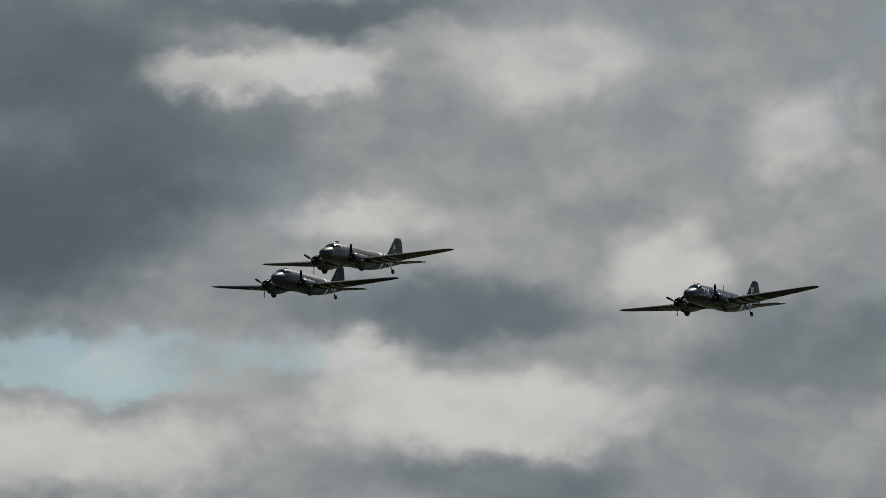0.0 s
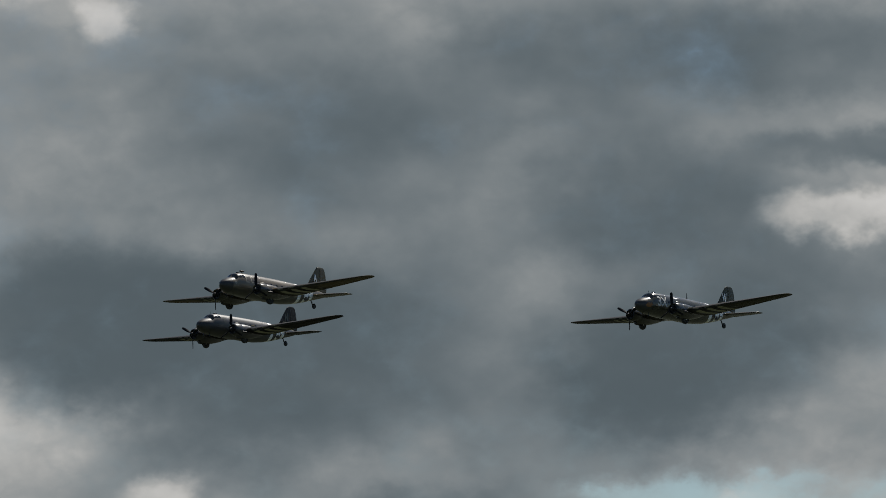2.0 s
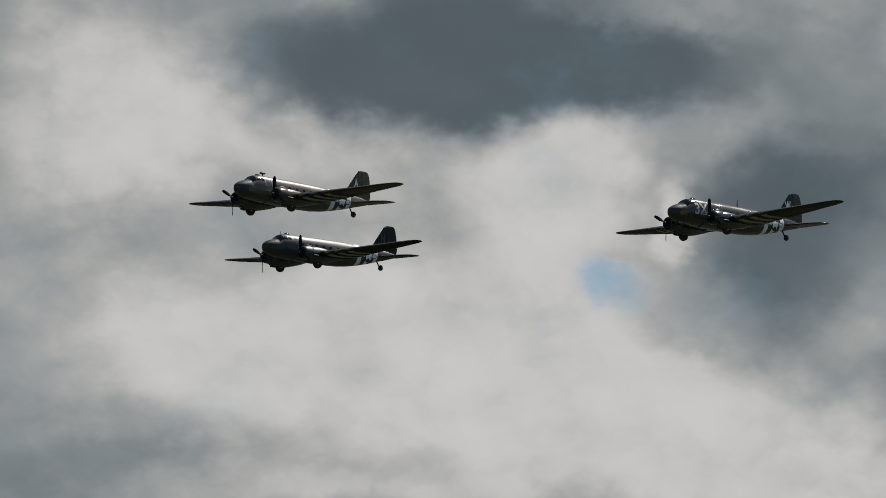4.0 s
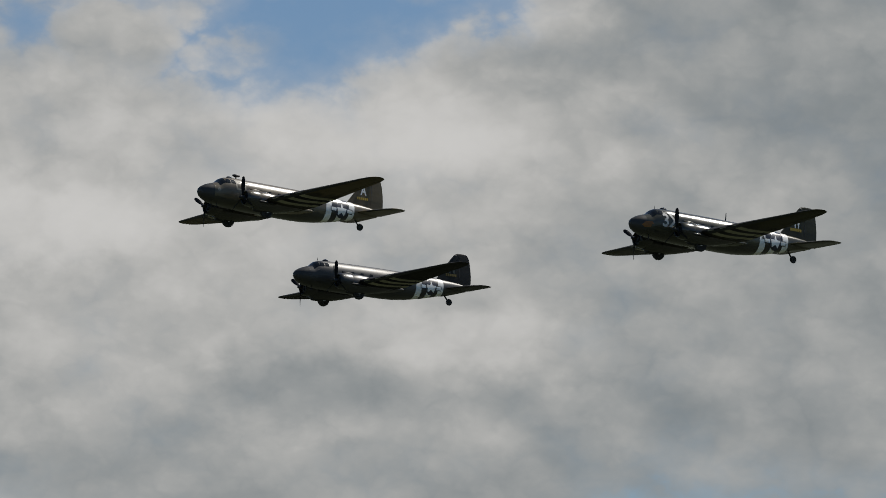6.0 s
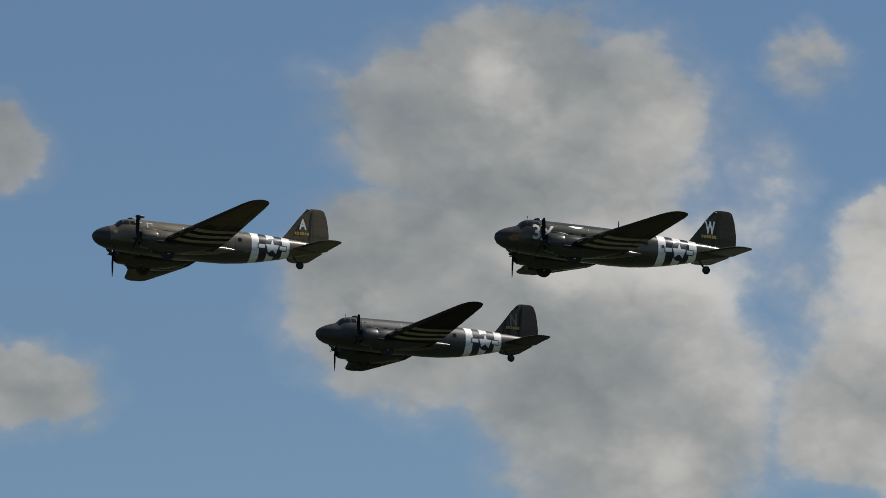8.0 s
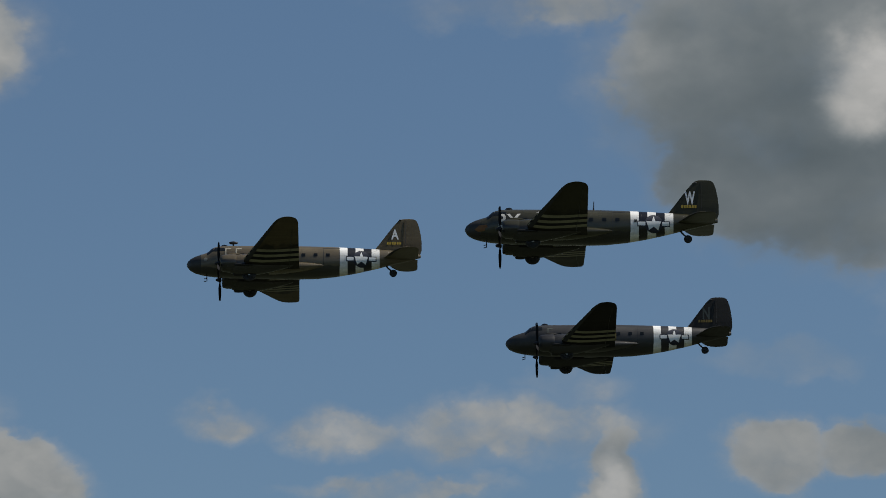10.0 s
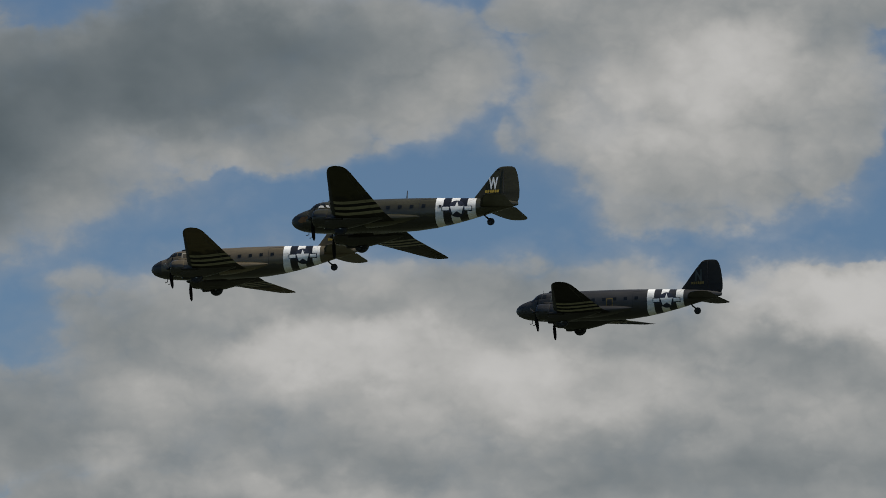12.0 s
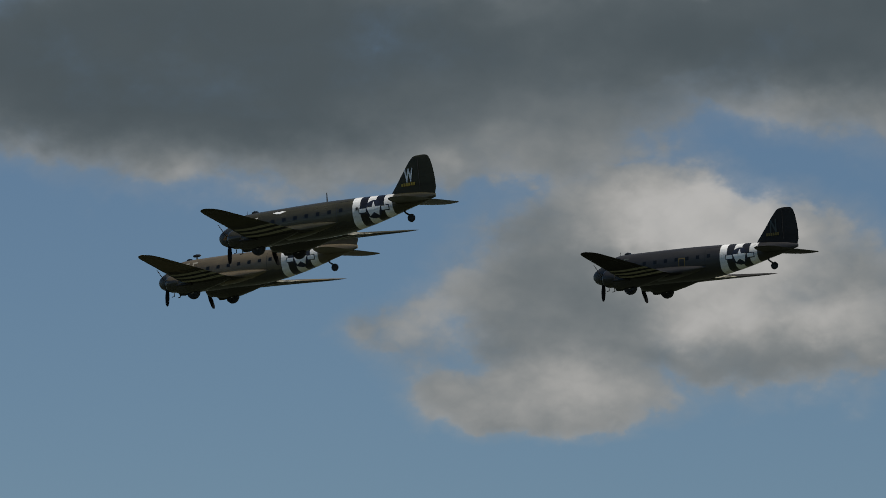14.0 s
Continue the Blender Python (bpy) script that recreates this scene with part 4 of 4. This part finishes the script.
# ---- the ground below the horizon ----
def ground():
    m, nt, b = material("grass_ground")
    tc = nt.nodes.new("ShaderNodeTexCoord")
    n1, n2, mx = nt.nodes.new("ShaderNodeTexNoise"), nt.nodes.new("ShaderNodeTexNoise"), nt.nodes.new("ShaderNodeMix")
    n1.inputs["Scale"].default_value, n2.inputs["Scale"].default_value, n1.inputs["Detail"].default_value, n2.inputs["Detail"].default_value = 0.01, 1.2, 5, 6
    add = nt.nodes.new("ShaderNodeMath")
    for n in (n1, n2):
        nt.links.new(tc.outputs["Object"], n.inputs["Vector"])
    nt.links.new(n1.outputs["Fac"], add.inputs[0]), nt.links.new(n2.outputs["Fac"], add.inputs[1])
    half = nt.nodes.new("ShaderNodeMath")
    half.operation = "MULTIPLY"
    half.inputs[1].default_value = 0.5
    nt.links.new(add.outputs[0], half.inputs[0])
    mx.data_type = "RGBA"
    mx.inputs[6].default_value, mx.inputs[7].default_value = (0.015, 0.024, 0.010, 1), (0.042, 0.048, 0.023, 1)
    nt.links.new(half.outputs[0], mx.inputs[0]), nt.links.new(mx.outputs[2], b.inputs["Base Color"])
    b.inputs["Roughness"].default_value = 0.95
    bm = bmesh.new()
    bmesh.ops.create_grid(bm, x_segments=40, y_segments=40, size=4900)
    me = bpy.data.meshes.new("ground")
    bm.to_mesh(me)
    bm.free()
    me.materials.append(m)
    tagged(new("ground", me), "short green airfield grass reaching to the horizon", "ground", "", "structure")


ground()


# ---- what moves ----
def spin(t, late):
    """Turn of a propeller in degrees at t seconds."""
    return 480.0 * t + (17.0 if late else -7.5) * max(0.0, t - 10.0)


def motions():
    walk(PLANE_A[0], [
        (0.0, pose(642.20, 382.89, 65.24, 1.77, 1.45, 86.58)),
        (0.5, pose(615.23, 390.32, 66.84, 1.67, 1.43, 86.66)),
        (1.0, pose(576.78, 390.33, 67.31, 1.32, 1.32, 88.10)),
        (1.5, pose(547.39, 396.36, 69.12, 1.50, 1.23, 89.22)),
        (2.0, pose(506.08, 393.57, 69.69, 2.09, 1.02, 89.29)),
        (2.5, pose(473.01, 396.95, 71.43, 2.14, 1.02, 89.71)),
        (3.0, pose(443.98, 403.76, 73.69, 2.21, 0.43, 90.40)),
        (3.5, pose(418.67, 414.35, 76.63, 1.88, -0.21, 91.13)),
        (4.0, pose(386.50, 419.54, 78.59, 1.34, -1.05, 91.77)),
        (4.2, pose(371.84, 419.79, 79.04, 1.12, -1.17, 92.15)),
        (6.3, pose(216.73, 420.38, 84.17, 0.45, 1.54, 94.06)),
        (6.5, pose(199.47, 414.08, 83.38, 0.21, 1.66, 94.81)),
        (7.0, pose(164.27, 415.66, 84.76, 0.30, 2.39, 95.40)),
        (7.5, pose(128.22, 415.55, 85.74, -0.17, 2.03, 95.81)),
        (7.7, pose(114.67, 418.27, 86.67, -0.34, 2.08, 95.45)),
        (9.8, pose(-38.41, 453.81, 97.05, -0.47, 2.08, 96.09)),
        (10.0, pose(-54.63, 461.37, 98.71, -0.66, 1.77, 95.31)),
        (10.5, pose(-94.28, 464.67, 99.72, -0.96, 2.13, 95.19)),
        (11.0, pose(-132.72, 463.48, 99.53, -1.39, 1.72, 96.26)),
        (11.5, pose(-169.77, 459.62, 98.63, -1.21, 1.47, 95.74)),
        (12.0, pose(-207.92, 461.04, 98.48, -1.49, 0.34, 95.91)),
        (12.5, pose(-246.16, 462.51, 98.25, -1.42, -1.17, 96.01)),
        (13.0, pose(-251.20, 404.30, 85.55, -2.32, -2.54, 95.96)),
        (13.5, pose(-273.58, 381.24, 80.64, -2.46, -3.69, 94.96)),
        (14.0, pose(-298.64, 360.70, 76.92, -2.43, -4.24, 95.77)),
    ])
    walk(PLANE_N[0], [
        (0.0, pose(674.08, 409.41, 65.34, 2.74, 0.35, 89.93)),
        (0.5, pose(647.10, 417.47, 66.92, 2.38, 0.17, 89.41)),
        (1.0, pose(598.94, 411.14, 66.36, 1.50, 0.67, 89.08)),
        (1.5, pose(572.93, 419.67, 68.36, 1.04, 1.84, 90.27)),
        (2.0, pose(533.33, 418.23, 68.89, 1.44, 1.42, 89.89)),
        (2.5, pose(499.20, 420.75, 70.02, 1.62, 1.04, 89.62)),
        (3.0, pose(476.43, 432.87, 72.98, 1.92, 0.15, 88.69)),
        (3.5, pose(448.30, 441.31, 75.63, 1.39, -0.96, 88.71)),
        (4.0, pose(407.95, 438.55, 76.31, 0.27, -0.97, 89.25)),
        (4.2, pose(391.98, 437.21, 76.55, -0.46, -0.71, 89.89)),
        (6.3, pose(240.36, 440.15, 81.93, -0.88, 0.74, 92.46)),
        (6.5, pose(224.78, 437.81, 82.12, -0.45, 1.81, 93.21)),
        (7.0, pose(191.38, 444.75, 84.53, -0.86, -0.13, 93.41)),
        (7.5, pose(154.36, 444.10, 85.07, -0.87, 0.95, 93.81)),
        (7.7, pose(139.63, 443.88, 85.36, -0.75, 1.74, 93.74)),
        (9.8, pose(-14.41, 479.33, 95.13, -0.90, -0.23, 94.01)),
        (10.0, pose(-30.16, 481.06, 95.79, -0.87, 0.69, 93.73)),
        (10.5, pose(-68.50, 480.49, 96.19, -0.66, -0.58, 93.94)),
        (11.0, pose(-104.76, 473.14, 95.09, -1.02, -2.39, 94.51)),
        (11.5, pose(-142.38, 475.08, 95.64, -0.57, -3.63, 93.90)),
        (12.0, pose(-181.28, 480.77, 96.91, -0.57, -3.06, 93.82)),
        (12.5, pose(-220.06, 484.60, 97.58, -0.61, -1.79, 93.57)),
        (13.0, pose(-221.08, 419.26, 84.05, -1.47, -1.67, 93.27)),
        (13.5, pose(-245.48, 400.88, 80.35, -1.52, -3.23, 93.31)),
        (14.0, pose(-269.46, 379.91, 77.04, -0.96, -4.50, 93.78)),
    ])
    walk(PLANE_W[0], [
        (0.0, pose(662.13, 341.00, 59.89, 2.92, 3.85, 86.53)),
        (0.5, pose(631.85, 345.96, 61.56, 2.53, 4.04, 86.73)),
        (1.0, pose(593.74, 346.45, 62.54, 2.44, 3.39, 87.87)),
        (1.5, pose(562.13, 350.84, 64.31, 2.40, 2.46, 88.24)),
        (2.0, pose(528.79, 354.20, 65.92, 2.09, 1.72, 88.51)),
        (2.5, pose(495.69, 357.52, 67.43, 1.96, 1.44, 88.93)),
        (3.0, pose(461.53, 361.07, 69.02, 1.84, 1.44, 88.70)),
        (3.5, pose(439.85, 375.56, 72.55, 1.44, 1.05, 88.74)),
        (4.0, pose(407.13, 380.86, 74.58, 1.19, 1.06, 89.75)),
        (4.2, pose(396.80, 385.77, 75.85, 1.01, 1.23, 90.01)),
        (6.3, pose(237.91, 385.80, 79.78, 0.62, 0.35, 92.42)),
        (6.5, pose(222.69, 384.54, 79.93, 0.78, -1.07, 93.53)),
        (7.0, pose(186.89, 386.32, 81.26, 0.70, -1.24, 94.63)),
        (7.5, pose(152.61, 391.62, 83.30, 0.87, -1.50, 95.13)),
        (7.7, pose(138.86, 394.07, 84.12, 0.54, -1.47, 95.19)),
        (9.8, pose(-14.12, 422.61, 92.80, -0.05, 0.55, 93.33)),
        (10.0, pose(-29.87, 427.93, 94.10, -0.31, 0.30, 93.59)),
        (10.5, pose(-68.21, 426.78, 94.08, -0.94, 0.23, 94.02)),
        (11.0, pose(-103.78, 417.06, 91.94, -1.32, 0.65, 95.16)),
        (11.5, pose(-142.53, 424.17, 94.01, -0.76, 2.98, 94.39)),
        (12.0, pose(-180.21, 426.70, 94.52, -0.37, 3.43, 94.68)),
        (12.5, pose(-217.51, 428.11, 94.60, -0.24, 3.01, 95.58)),
        (13.0, pose(-224.75, 375.61, 83.15, -1.96, -0.07, 96.42)),
        (13.5, pose(-248.25, 355.94, 78.80, -3.14, -3.26, 96.75)),
        (14.0, pose(-272.64, 336.28, 74.62, -3.27, -5.29, 96.21)),
    ])
    for base, props in (PLANE_A, PLANE_N, PLANE_W):
        for k, p in enumerate(props):
            x = p.matrix_basis.translation.x
            walk(p, [(i / 10, pose(x, -2.62, -0.86, 0, spin(i / 10, k == 1) + 60 * k, 0)) for i in range(141)])
    walk(JET, [(0.0, pose(1865.6, 3843.2, 545.6, -3, 0, 79.1)), (14.0, pose(1473.8, 3977.1, 743.2, -3, 0, 79.1))])


motions()
